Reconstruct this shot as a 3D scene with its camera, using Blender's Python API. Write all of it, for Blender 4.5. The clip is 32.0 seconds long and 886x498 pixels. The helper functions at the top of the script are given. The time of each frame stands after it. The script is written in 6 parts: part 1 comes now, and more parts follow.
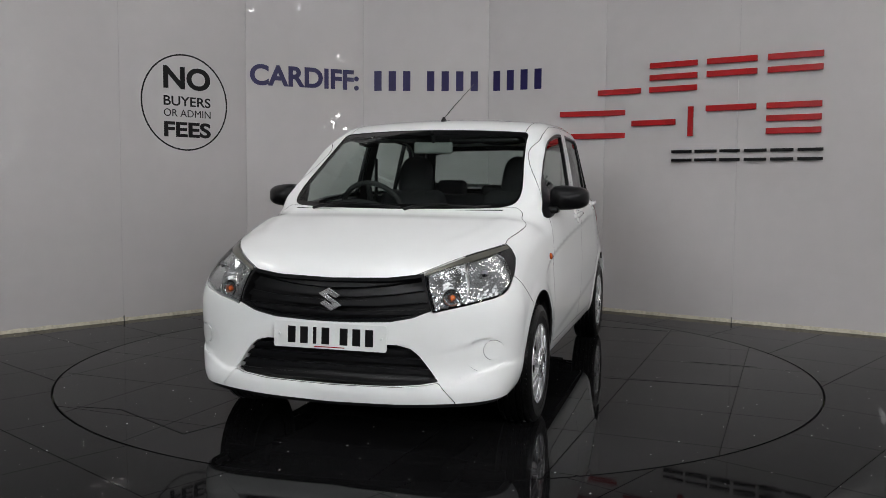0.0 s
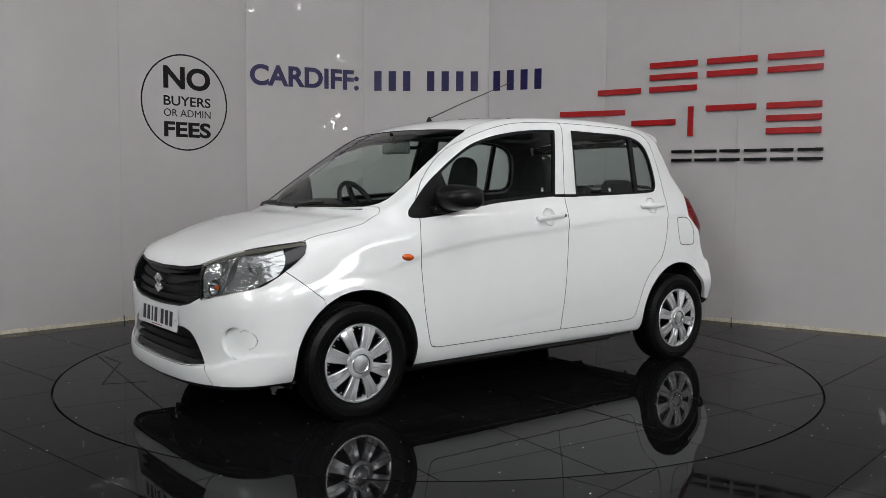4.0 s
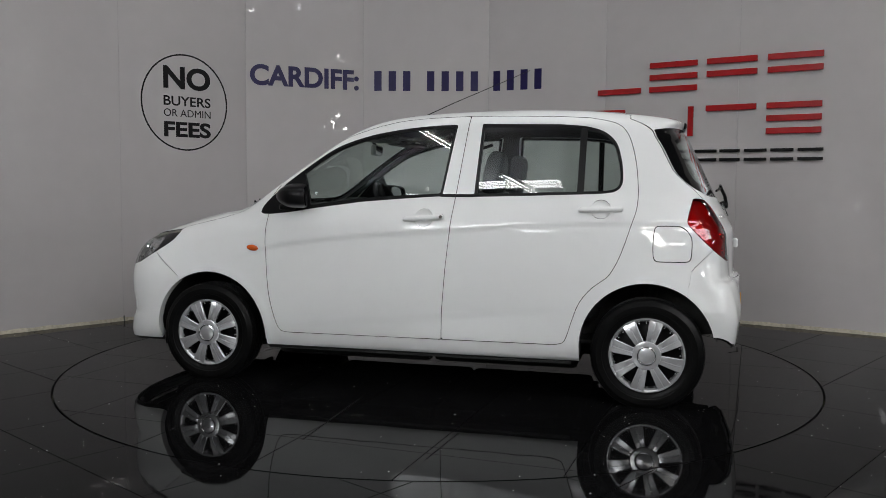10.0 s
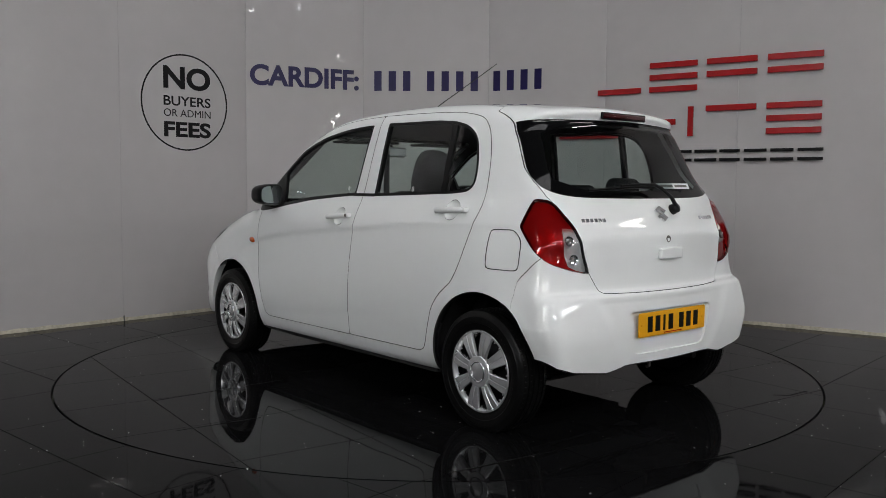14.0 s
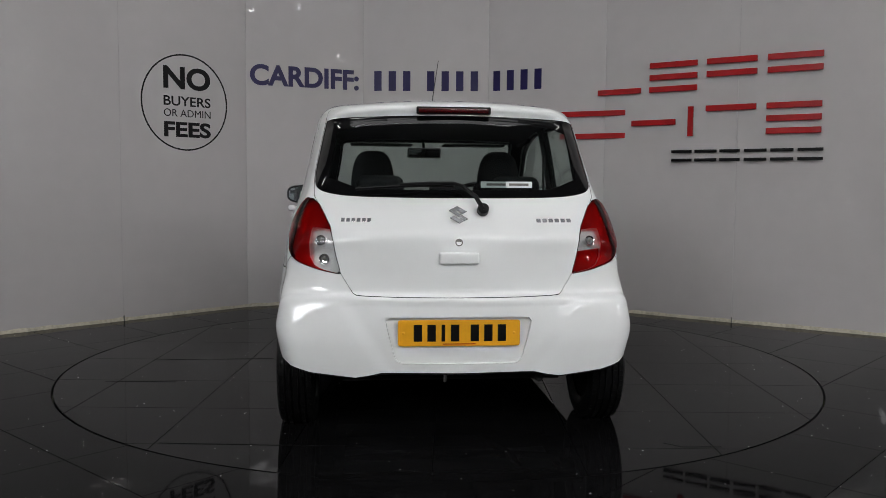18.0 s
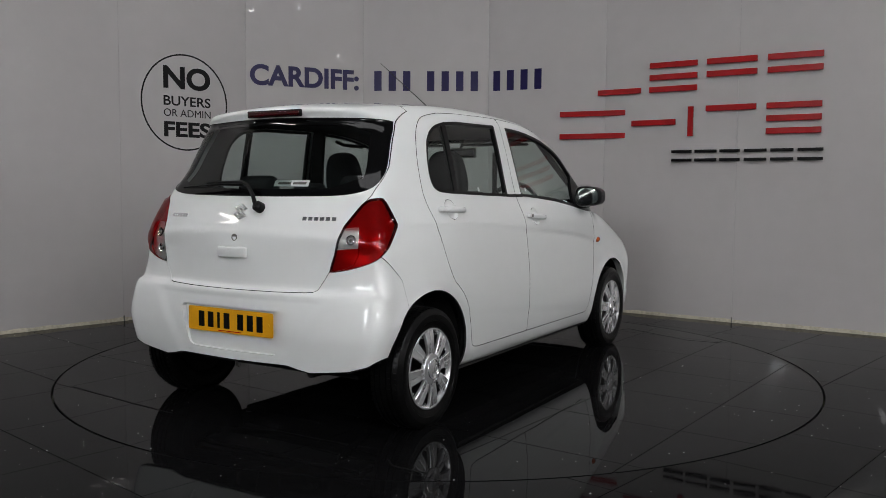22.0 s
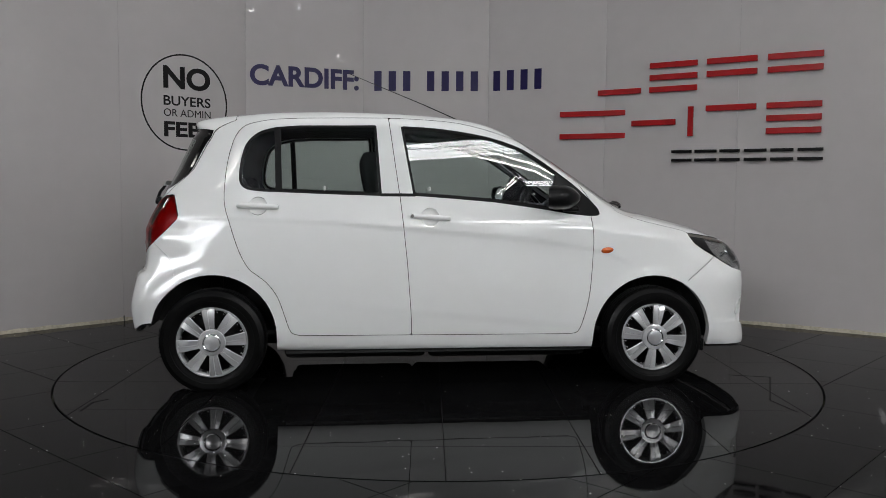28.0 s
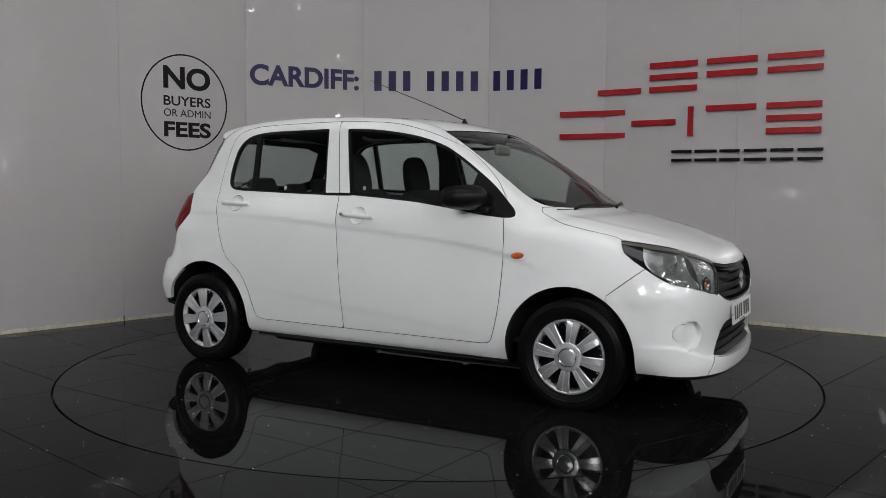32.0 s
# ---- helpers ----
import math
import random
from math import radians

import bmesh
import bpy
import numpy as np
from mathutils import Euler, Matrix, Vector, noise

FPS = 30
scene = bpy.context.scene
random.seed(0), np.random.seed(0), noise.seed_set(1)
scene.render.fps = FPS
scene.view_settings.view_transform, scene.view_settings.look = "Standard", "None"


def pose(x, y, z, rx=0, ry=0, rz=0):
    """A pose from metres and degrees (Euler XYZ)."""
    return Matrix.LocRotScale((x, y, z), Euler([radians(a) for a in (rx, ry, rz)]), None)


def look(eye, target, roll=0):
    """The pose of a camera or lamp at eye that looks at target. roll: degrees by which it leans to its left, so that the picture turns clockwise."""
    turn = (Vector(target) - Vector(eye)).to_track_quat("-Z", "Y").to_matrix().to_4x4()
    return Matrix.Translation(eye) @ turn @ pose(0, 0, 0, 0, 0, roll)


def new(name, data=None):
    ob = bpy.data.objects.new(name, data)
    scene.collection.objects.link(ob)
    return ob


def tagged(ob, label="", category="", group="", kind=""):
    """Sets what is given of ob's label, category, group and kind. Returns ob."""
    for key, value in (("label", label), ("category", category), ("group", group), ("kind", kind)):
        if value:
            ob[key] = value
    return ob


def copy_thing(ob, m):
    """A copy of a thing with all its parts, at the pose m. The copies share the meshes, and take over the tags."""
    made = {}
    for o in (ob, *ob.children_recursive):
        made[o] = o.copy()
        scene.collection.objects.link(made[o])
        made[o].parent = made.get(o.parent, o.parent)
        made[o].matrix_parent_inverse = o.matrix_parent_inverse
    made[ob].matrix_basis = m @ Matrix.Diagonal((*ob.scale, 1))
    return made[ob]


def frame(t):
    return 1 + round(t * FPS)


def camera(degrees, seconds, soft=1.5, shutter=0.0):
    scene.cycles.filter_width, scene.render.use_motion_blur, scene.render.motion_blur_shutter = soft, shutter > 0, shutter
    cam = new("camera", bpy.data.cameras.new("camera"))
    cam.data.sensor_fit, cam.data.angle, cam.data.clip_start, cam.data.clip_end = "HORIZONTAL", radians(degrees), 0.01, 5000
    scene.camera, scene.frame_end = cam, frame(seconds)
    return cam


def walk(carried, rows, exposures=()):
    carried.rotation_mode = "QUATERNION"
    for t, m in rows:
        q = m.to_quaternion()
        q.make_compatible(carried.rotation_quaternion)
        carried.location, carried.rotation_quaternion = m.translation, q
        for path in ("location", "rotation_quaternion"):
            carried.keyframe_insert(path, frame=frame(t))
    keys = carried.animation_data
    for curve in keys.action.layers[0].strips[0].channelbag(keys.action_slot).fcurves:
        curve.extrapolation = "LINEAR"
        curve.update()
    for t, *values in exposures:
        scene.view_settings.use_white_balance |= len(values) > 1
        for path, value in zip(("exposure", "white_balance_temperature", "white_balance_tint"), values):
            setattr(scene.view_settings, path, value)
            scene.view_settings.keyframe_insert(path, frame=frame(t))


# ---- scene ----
# camera: stands still
cam = camera(54.42, 32.0, soft=0.85)
CAM = look((0.0, -5.392, 1.102), (0.01869, -0.4054, 0.7421), roll=0.38)
walk(cam, [(0.0, CAM), (32.0, CAM)], exposures=[(0.0, 0.0), (3.0, 0.0), (6.0, -0.18), (10.0, -0.36), (28.0, -0.37), (32.0, -0.26)])


# ---- world and light ----
def make_world():
    w = bpy.data.worlds.new("world")
    scene.world = w
    w.use_nodes = True
    nt = w.node_tree
    sky = nt.nodes.new("ShaderNodeTexSky")
    sky.sky_type = "NISHITA"
    sky.sun_disc = False
    sky.sun_elevation, sky.sun_rotation = radians(40), radians(160)
    nt.links.new(sky.outputs[0], nt.nodes["Background"].inputs[0])
    nt.nodes["Background"].inputs[1].default_value = 0.1


make_world()


def area_lamp(name, eye, target, sx, sy, watts, colour):
    d = bpy.data.lights.new(name, "AREA")
    d.shape, d.size, d.size_y, d.energy, d.color = "RECTANGLE", sx, sy, watts, colour
    ob = new(name, d)
    ob.matrix_world = look(eye, target)
    return ob


BATTENS = [(-3.3, -0.6, 0), (3.3, -0.6, 0), (-3.3, -6.2, 0), (3.3, -6.2, 0), (-6.5, -1.2, 30), (6.5, -1.2, -30), (-3.3, -9.0, 0), (3.3, -9.0, 0), (8.8, -8.5, 41)]
# Overhead fill lamp, added where no glass mirrors it
area_lamp("skylight_fill_glow", (0.0, -2.4, 5.9), (0.0, -2.4, 0), 5.0, 2.0, 92, (0.98, 0.98, 1.0))
# roof lights: (x, y, length, width, turn in degrees)
ROOFLIGHTS = [(4.8, -8.7, 7.3, 1.15, 24), (6.5, -11.3, 3.6, 0.5, 27), (-4.9, -12.2, 2.6, 0.75, -6)]
for rx, ry, rl, rw, rt in ROOFLIGHTS:
    ob = area_lamp("skylight_fill_glow", (rx, ry, 5.9), (rx, ry, 0), rl, rw, 56 * rl * rw, (0.98, 0.98, 1.0))
    ob.matrix_world = Matrix.Translation((rx, ry, 5.9)) @ Matrix.Rotation(radians(rt), 4, "Z")
# Small panes give glints on the wall; the last window is added fill.
WINDOWS = [(-5.95, -12.88, 4.72, 3.4, 2.1, 0), (-2.05, -12.88, 4.45, 0.16, 0.55, 0), (-0.75, -12.88, 5.0, 0.22, 0.35, 0), (-1.0, -12.88, 4.6, 0.30, 0.22, 0), (0.5, -12.88, 4.85, 0.5, 0.2, 0), (5.9, -12.88, 4.5, 4.2, 0.6, 0), (12.88, -8.0, 4.6, 2.4, 1.4, 90)]
for (wx, wy, wz, ww, wh, wt), watts in ((WINDOWS[0], 44), (WINDOWS[5], 62)):
    area_lamp("window_fill_glow", (wx, -12.80, wz), (wx * 0.3, 0, 1.2), ww - 0.1, wh - 0.1, watts * ww * wh, (0.97, 0.98, 1.0))
# Added lamp at the right wall: fill for right-facing sides, mirrored by no panel
area_lamp("window_fill_glow", (12.80, -8.0, 4.6), (0, -2, 1.0), 2.3, 1.3, 100, (0.97, 0.98, 1.0))


# ---- materials ----
def node(nt, kind, **inputs):
    n = nt.nodes.new(kind)
    for k, v in inputs.items():
        n.inputs[k.replace("_", " ")].default_value = v
    return n


def mat(name, base, rough=0.5, metal=0.0, scale=0.0, vary=0.0, bump=0.0, bump_scale=200.0, coat=0.0, island=0.0, rough_vary=0.0, spec=0.5):
    """Principled surface with variation at two scales, roughness breakup and fine relief."""
    m = bpy.data.materials.new(name)
    m.use_nodes = True
    nt = m.node_tree
    b = nt.nodes["Principled BSDF"]
    b.inputs["Base Color"].default_value = (*base, 1)
    b.inputs["Roughness"].default_value = rough
    b.inputs["Metallic"].default_value = metal
    b.inputs["Coat Weight"].default_value = coat
    b.inputs["Coat Roughness"].default_value = 0.03
    b.inputs["Specular IOR Level"].default_value = spec
    tc = nt.nodes.new("ShaderNodeTexCoord")
    if vary:
        n1 = node(nt, "ShaderNodeTexNoise", Scale=scale, Detail=3.0)
        n2 = node(nt, "ShaderNodeTexNoise", Scale=scale * 9, Detail=4.0)
        nt.links.new(tc.outputs["Object"], n1.inputs["Vector"])
        nt.links.new(tc.outputs["Object"], n2.inputs["Vector"])
        add = nt.nodes.new("ShaderNodeMath")
        add.operation = "ADD"
        nt.links.new(n1.outputs[0], add.inputs[0])
        nt.links.new(n2.outputs[0], add.inputs[1])
        mr = node(nt, "ShaderNodeMapRange")
        mr.inputs[1].default_value, mr.inputs[2].default_value = 0.6, 1.4
        mr.inputs[3].default_value, mr.inputs[4].default_value = 1 - vary, 1 + vary
        nt.links.new(add.outputs[0], mr.inputs[0])
        val = mr.outputs[0]
        if island:
            oi = nt.nodes.new("ShaderNodeObjectInfo")
            m2 = node(nt, "ShaderNodeMapRange")
            m2.inputs[3].default_value, m2.inputs[4].default_value = 1 - island, 1 + island
            nt.links.new(oi.outputs["Random"], m2.inputs[0])
            mm = nt.nodes.new("ShaderNodeMath")
            mm.operation = "MULTIPLY"
            nt.links.new(val, mm.inputs[0])
            nt.links.new(m2.outputs[0], mm.inputs[1])
            val = mm.outputs[0]
        mx = nt.nodes.new("ShaderNodeVectorMath")
        mx.operation = "SCALE"
        mx.inputs[0].default_value = base
        nt.links.new(val, mx.inputs["Scale"])
        nt.links.new(mx.outputs[0], b.inputs["Base Color"])
        if rough_vary:
            mr2 = node(nt, "ShaderNodeMapRange")
            mr2.inputs[1].default_value, mr2.inputs[2].default_value = 0.6, 1.4
            mr2.inputs[3].default_value, mr2.inputs[4].default_value = max(rough - rough_vary, 0), rough + rough_vary
            nt.links.new(add.outputs[0], mr2.inputs[0])
            nt.links.new(mr2.outputs[0], b.inputs["Roughness"])
    if bump:
        nb = node(nt, "ShaderNodeTexNoise", Scale=bump_scale, Detail=2.0)
        nt.links.new(tc.outputs["Object"], nb.inputs["Vector"])
        bp = node(nt, "ShaderNodeBump", Strength=bump, Distance=0.01)
        nt.links.new(nb.outputs[0], bp.inputs["Height"])
        nt.links.new(bp.outputs[0], b.inputs["Normal"])
    return m


def glass_mat(name, tint, rough=0.0, f0=0.045):
    """Thin tinted pane: lets light through with a tint, and mirrors by Fresnel."""
    m = bpy.data.materials.new(name)
    m.use_nodes = True
    nt = m.node_tree
    nt.nodes.remove(nt.nodes["Principled BSDF"])
    tr = nt.nodes.new("ShaderNodeBsdfTransparent")
    tr.inputs[0].default_value = (*tint, 1)
    gl = nt.nodes.new("ShaderNodeBsdfGlossy")
    gl.inputs["Roughness"].default_value = rough
    fr = node(nt, "ShaderNodeLayerWeight", Blend=0.5)
    p5 = nt.nodes.new("ShaderNodeMath")
    p5.operation = "POWER"
    p5.inputs[1].default_value = 5.0
    nt.links.new(fr.outputs["Facing"], p5.inputs[0])
    sch = nt.nodes.new("ShaderNodeMath")
    sch.operation = "MULTIPLY_ADD"
    sch.inputs[1].default_value, sch.inputs[2].default_value = 0.93, f0
    nt.links.new(p5.outputs[0], sch.inputs[0])
    mx = nt.nodes.new("ShaderNodeMixShader")
    nt.links.new(sch.outputs[0], mx.inputs[0])
    nt.links.new(tr.outputs[0], mx.inputs[1])
    nt.links.new(gl.outputs[0], mx.inputs[2])
    nt.links.new(mx.outputs[0], nt.nodes["Material Output"].inputs[0])
    return m


def glow_mat(name, colour, strength):
    m = bpy.data.materials.new(name)
    m.use_nodes = True
    b = m.node_tree.nodes["Principled BSDF"]
    b.inputs["Base Color"].default_value = (*colour, 1)
    b.inputs["Emission Color"].default_value = (*colour, 1)
    b.inputs["Emission Strength"].default_value = strength
    return m


PAINT = mat("white_paint", (0.83, 0.84, 0.83), 0.5, scale=1.5, vary=0.012, coat=1.0, spec=0.1)
# dark colour for folded paint edges, standing in for shade in panel gaps
GAP_SHADE = mat("panel_gap_shade", (0.03, 0.03, 0.03), 0.7, scale=30, vary=0.3, spec=0.2)
PLASTIC = mat("black_plastic", (0.0055, 0.0055, 0.006), 0.36, scale=9, vary=0.15, bump=0.06, bump_scale=900, spec=0.16)
GLOSS_BLACK = mat("gloss_black", (0.008, 0.008, 0.009), 0.08, scale=9, vary=0.1, spec=0.35)
FRIT = mat("screen_print_black", (0.0028, 0.0028, 0.003), 0.05, scale=9, vary=0.1, spec=0.30)
TRIM = mat("cabin_trim", (0.014, 0.014, 0.015), 0.65, scale=12, vary=0.2, bump=0.1, bump_scale=600)
FABRIC = mat("seat_fabric", (0.016, 0.016, 0.018), 0.9, scale=25, vary=0.3, bump=0.3, bump_scale=900)
RUBBER = mat("tyre_rubber", (0.0042, 0.0042, 0.0042), 0.30, scale=14, vary=0.25, bump=0.1, bump_scale=250, spec=0.13)
SILVER = mat("silver_hubcap", (0.76, 0.77, 0.78), 0.24, metal=0.72, scale=20, vary=0.06, bump=0.03, bump_scale=60)
CHROME = mat("chrome", (0.85, 0.86, 0.87), 0.07, metal=1.0, scale=30, vary=0.04)
DULL_METAL = mat("dull_metal", (0.18, 0.17, 0.16), 0.55, metal=0.8, scale=18, vary=0.3, bump=0.2, bump_scale=150)
UNDER = mat("underbody_black", (0.012, 0.012, 0.012), 0.8, scale=6, vary=0.4, bump=0.4, bump_scale=60)
RED_LENS = mat("red_lens", (0.055, 0.002, 0.003), 0.1, scale=60, vary=0.25, coat=1.0)
AMBER = mat("amber_lens", (0.62, 0.10, 0.012), 0.15, scale=60, vary=0.15, coat=1.0)
FACETS = mat("lamp_facets", (0.43, 0.435, 0.435), 0.17, metal=0.85, scale=30, vary=0.10, bump=0.05, bump_scale=30)
LAMP_WHITE = mat("lamp_backing", (0.52, 0.52, 0.51), 0.28, metal=0.4, scale=40, vary=0.12, bump=0.08, bump_scale=60)
BEZEL = mat("lamp_brow_grey", (0.13, 0.125, 0.105), 0.35, metal=0.4, scale=20, vary=0.1)
MIRROR_SHELL = mat("mirror_shell", (0.007, 0.007, 0.0075), 0.3, scale=9, vary=0.15, bump=0.05, bump_scale=900, spec=0.16)
HOUSING = mat("lamp_housing_silver", (0.5, 0.5, 0.5), 0.3, metal=0.8, scale=30, vary=0.1, bump=0.3, bump_scale=35)
# One chrome in two tones: front set brighter, rear darker, after what each mirrors
EMBLEM_LIT = mat("emblem_chrome_lit", (0.82, 0.83, 0.84), 0.22, metal=0.75, scale=40, vary=0.05)
BADGE_SHADED = mat("badge_chrome_shaded", (0.70, 0.71, 0.72), 0.26, metal=1.0, scale=40, vary=0.05)
RED_GLASS = glass_mat("red_lens_glass", (0.66, 0.010, 0.013), 0.03)
GLASS = glass_mat("window_glass", (0.78, 0.85, 0.825), f0=0.07)
SCREEN_GLASS = glass_mat("screen_glass", (0.72, 0.78, 0.75), f0=0.05)
REAR_GLASS = glass_mat("rear_glass", (0.58, 0.63, 0.61), f0=0.05)
LENS = glass_mat("lamp_lens", (0.96, 0.97, 0.97))
MIRROR = mat("mirror_glass", (0.75, 0.78, 0.8), 0.02, metal=1.0)
PLATE_WHITE = mat("plate_white", (0.72, 0.73, 0.72), 0.35, scale=8, vary=0.04)
PLATE_YELLOW = mat("plate_yellow", (0.78, 0.36, 0.004), 0.45, scale=8, vary=0.05)
INK_BLACK = mat("black_ink", (0.0045, 0.0045, 0.005), 0.3, scale=10, vary=0.1, spec=0.2)
INK_BLUE = mat("navy_vinyl", (0.012, 0.009, 0.062), 0.25, scale=10, vary=0.1, spec=0.3)
SIGN_RED = mat("red_acrylic", (0.36, 0.006, 0.008), 0.25, scale=6, vary=0.06, coat=0.6)
GREY_PLASTIC = mat("grey_cabin_plastic", (0.20, 0.21, 0.20), 0.45, scale=14, vary=0.1, bump=0.05, bump_scale=700)
STICKER = mat("white_sticker", (0.7, 0.72, 0.71), 0.5, scale=10, vary=0.03)
WALL = mat("wall_laminate", (0.482, 0.461, 0.457), 0.018, scale=0.7, vary=0.03, bump=0.5, bump_scale=3.2, rough_vary=0.008)
WALL_JOINT = mat("wall_joint", (0.40, 0.385, 0.38), 0.6, scale=8, vary=0.2)
SKIRT = mat("cream_sealant", (0.46, 0.42, 0.33), 0.7, scale=5, vary=0.35, bump=0.3, bump_scale=90)
ROOFING = mat("roof_sheet", (0.3, 0.31, 0.33), 0.6, scale=2, vary=0.12)
BLOCKWALL = mat("painted_block", (0.27, 0.27, 0.28), 0.7, scale=1.4, vary=0.1, bump=0.2, bump_scale=30)
LAMP_GLOW = glow_mat("lamp_diffuser", (1.0, 0.97, 0.93), 36.0)
DAY_GLOW = glow_mat("daylight_sheet", (0.93, 0.97, 1.0), 16.0)


# ---- helpers of this scene ----
def part(name, bm, material, parent=None, label="", smooth=True):
    me = bpy.data.meshes.new(name)
    bm.normal_update()
    bm.to_mesh(me)
    bm.free()
    me.materials.append(material)
    if smooth:
        me.polygons.foreach_set("use_smooth", [True] * len(me.polygons))
        me.set_sharp_from_angle(angle=radians(35))
    ob = new(name, me)
    if parent is not None:
        ob.parent = parent
    if label:
        tagged(ob, label)
    return ob


def empty(name, label, category, group=""):
    ob = new(name)
    ob.empty_display_size = 0.1
    return tagged(ob, label, category, group)


def box_into(bm, cx, cy, cz, sx, sy, sz, bevel=0.0, m=None, segs=2):
    r = bmesh.ops.create_cube(bm, size=1.0)
    vs = r["verts"]
    bmesh.ops.scale(bm, vec=(sx, sy, sz), verts=vs)
    if bevel:
        es = list({e for v in vs for e in v.link_edges})
        rr = bmesh.ops.bevel(bm, geom=es, offset=bevel, segments=segs, profile=0.5, affect="EDGES")
        vs = list({v for f in rr["faces"] for v in f.verts} | {v for v in vs if v.is_valid})
    bmesh.ops.translate(bm, vec=(cx, cy, cz), verts=vs)
    if m is not None:
        bmesh.ops.transform(bm, matrix=m, verts=vs)
    return vs


def box(cx, cy, cz, sx, sy, sz, bevel=0.0, m=None, segs=2):
    bm = bmesh.new()
    box_into(bm, cx, cy, cz, sx, sy, sz, bevel, m, segs)
    return bm


def prism(pts, z0, z1, bm=None):
    """A flat polygon (x, y) given thickness from z0 to z1."""
    bm = bm or bmesh.new()
    a = [bm.verts.new((x, y, z0)) for x, y in pts]
    b = [bm.verts.new((x, y, z1)) for x, y in pts]
    n = len(pts)
    bm.faces.new(b)
    bm.faces.new(a[::-1])
    for i in range(n):
        bm.faces.new((a[i], a[(i + 1) % n], b[(i + 1) % n], b[i]))
    bmesh.ops.recalc_face_normals(bm, faces=bm.faces)
    return bm


def lathe(profile, steps=64, bm=None, axis="y"):
    """Turns a profile of (radius, along) about an axis."""
    bm = bm or bmesh.new()
    rings = []
    for r, h in profile:
        row = []
        for i in range(steps):
            a = 2 * math.pi * i / steps
            c, s = r * math.cos(a), r * math.sin(a)
            row.append(bm.verts.new((c, h, s) if axis == "y" else (c, s, h)))
        rings.append(row)
    for p, q in zip(rings, rings[1:]):
        for i in range(steps):
            j = (i + 1) % steps
            bm.faces.new((p[i], p[j], q[j], q[i]))
    bmesh.ops.recalc_face_normals(bm, faces=bm.faces)
    return bm


def tube(pts, radius, steps=8, bm=None, taper=1.0):
    """A round bar along a line of points."""
    bm = bm or bmesh.new()
    pts = [Vector(p) for p in pts]
    rings = []
    for i, p in enumerate(pts):
        d = (pts[min(i + 1, len(pts) - 1)] - pts[max(i - 1, 0)]).normalized()
        u = d.orthogonal().normalized()
        w = d.cross(u)
        r = radius * (1 + (taper - 1) * i / max(len(pts) - 1, 1))
        if i:
            u = (prev - d * prev.dot(d)).normalized()
            w = d.cross(u)
        prev = u
        rings.append([bm.verts.new(p + r * (math.cos(2 * math.pi * k / steps) * u + math.sin(2 * math.pi * k / steps) * w)) for k in range(steps)])
    for a, b in zip(rings, rings[1:]):
        for k in range(steps):
            j = (k + 1) % steps
            bm.faces.new((a[k], a[j], b[j], b[k]))
    bm.faces.new(rings[0][::-1])
    bm.faces.new(rings[-1])
    bmesh.ops.recalc_face_normals(bm, faces=bm.faces)
    return bm


def curve_line(pts, n=6, closed=False):
    """A smooth line through points (Catmull-Rom)."""
    p = np.array(pts, float)
    k = len(p)
    out = []
    for i in range(k if closed else k - 1):
        if closed:
            a, b, c, d = p[(i - 1) % k], p[i], p[(i + 1) % k], p[(i + 2) % k]
        else:
            a, b, c, d = p[max(i - 1, 0)], p[i], p[i + 1], p[min(i + 2, k - 1)]
        for j in range(n):
            t = j / n
            out.append(0.5 * (2 * b + (c - a) * t + (2 * a - 5 * b + 4 * c - d) * t * t + (3 * b - a - 3 * c + d) * t ** 3))
    if not closed:
        out.append(p[-1])
    return np.array(out)


# ---- walls: a faceted backdrop of tall laminate panels ----
SEAMS = [(-4.75, -0.90), (-4.15, 0.02), (-3.38, 0.70), (-2.562, 1.556), (-1.745, 2.413), (-0.735, 2.880), (0.452, 2.840), (1.461, 2.332), (2.414, 1.656), (3.390, 0.996), (4.25, 0.20), (4.85, -0.80)]
WALL_TOP = 4.1


def wall_frame(i, lift=0.0):
    """Pose of wall panel i: x along the panel, y into the room, z up, from its first seam."""
    a, b = Vector((*SEAMS[i], 0)), Vector((*SEAMS[i + 1], 0))
    ux = (b - a).normalized()
    uy = Vector((ux.y, -ux.x, 0))
    m = Matrix((ux, uy, Vector((0, 0, 1)))).transposed().to_4x4()
    m.translation = a + uy * lift
    return m, (b - a).length


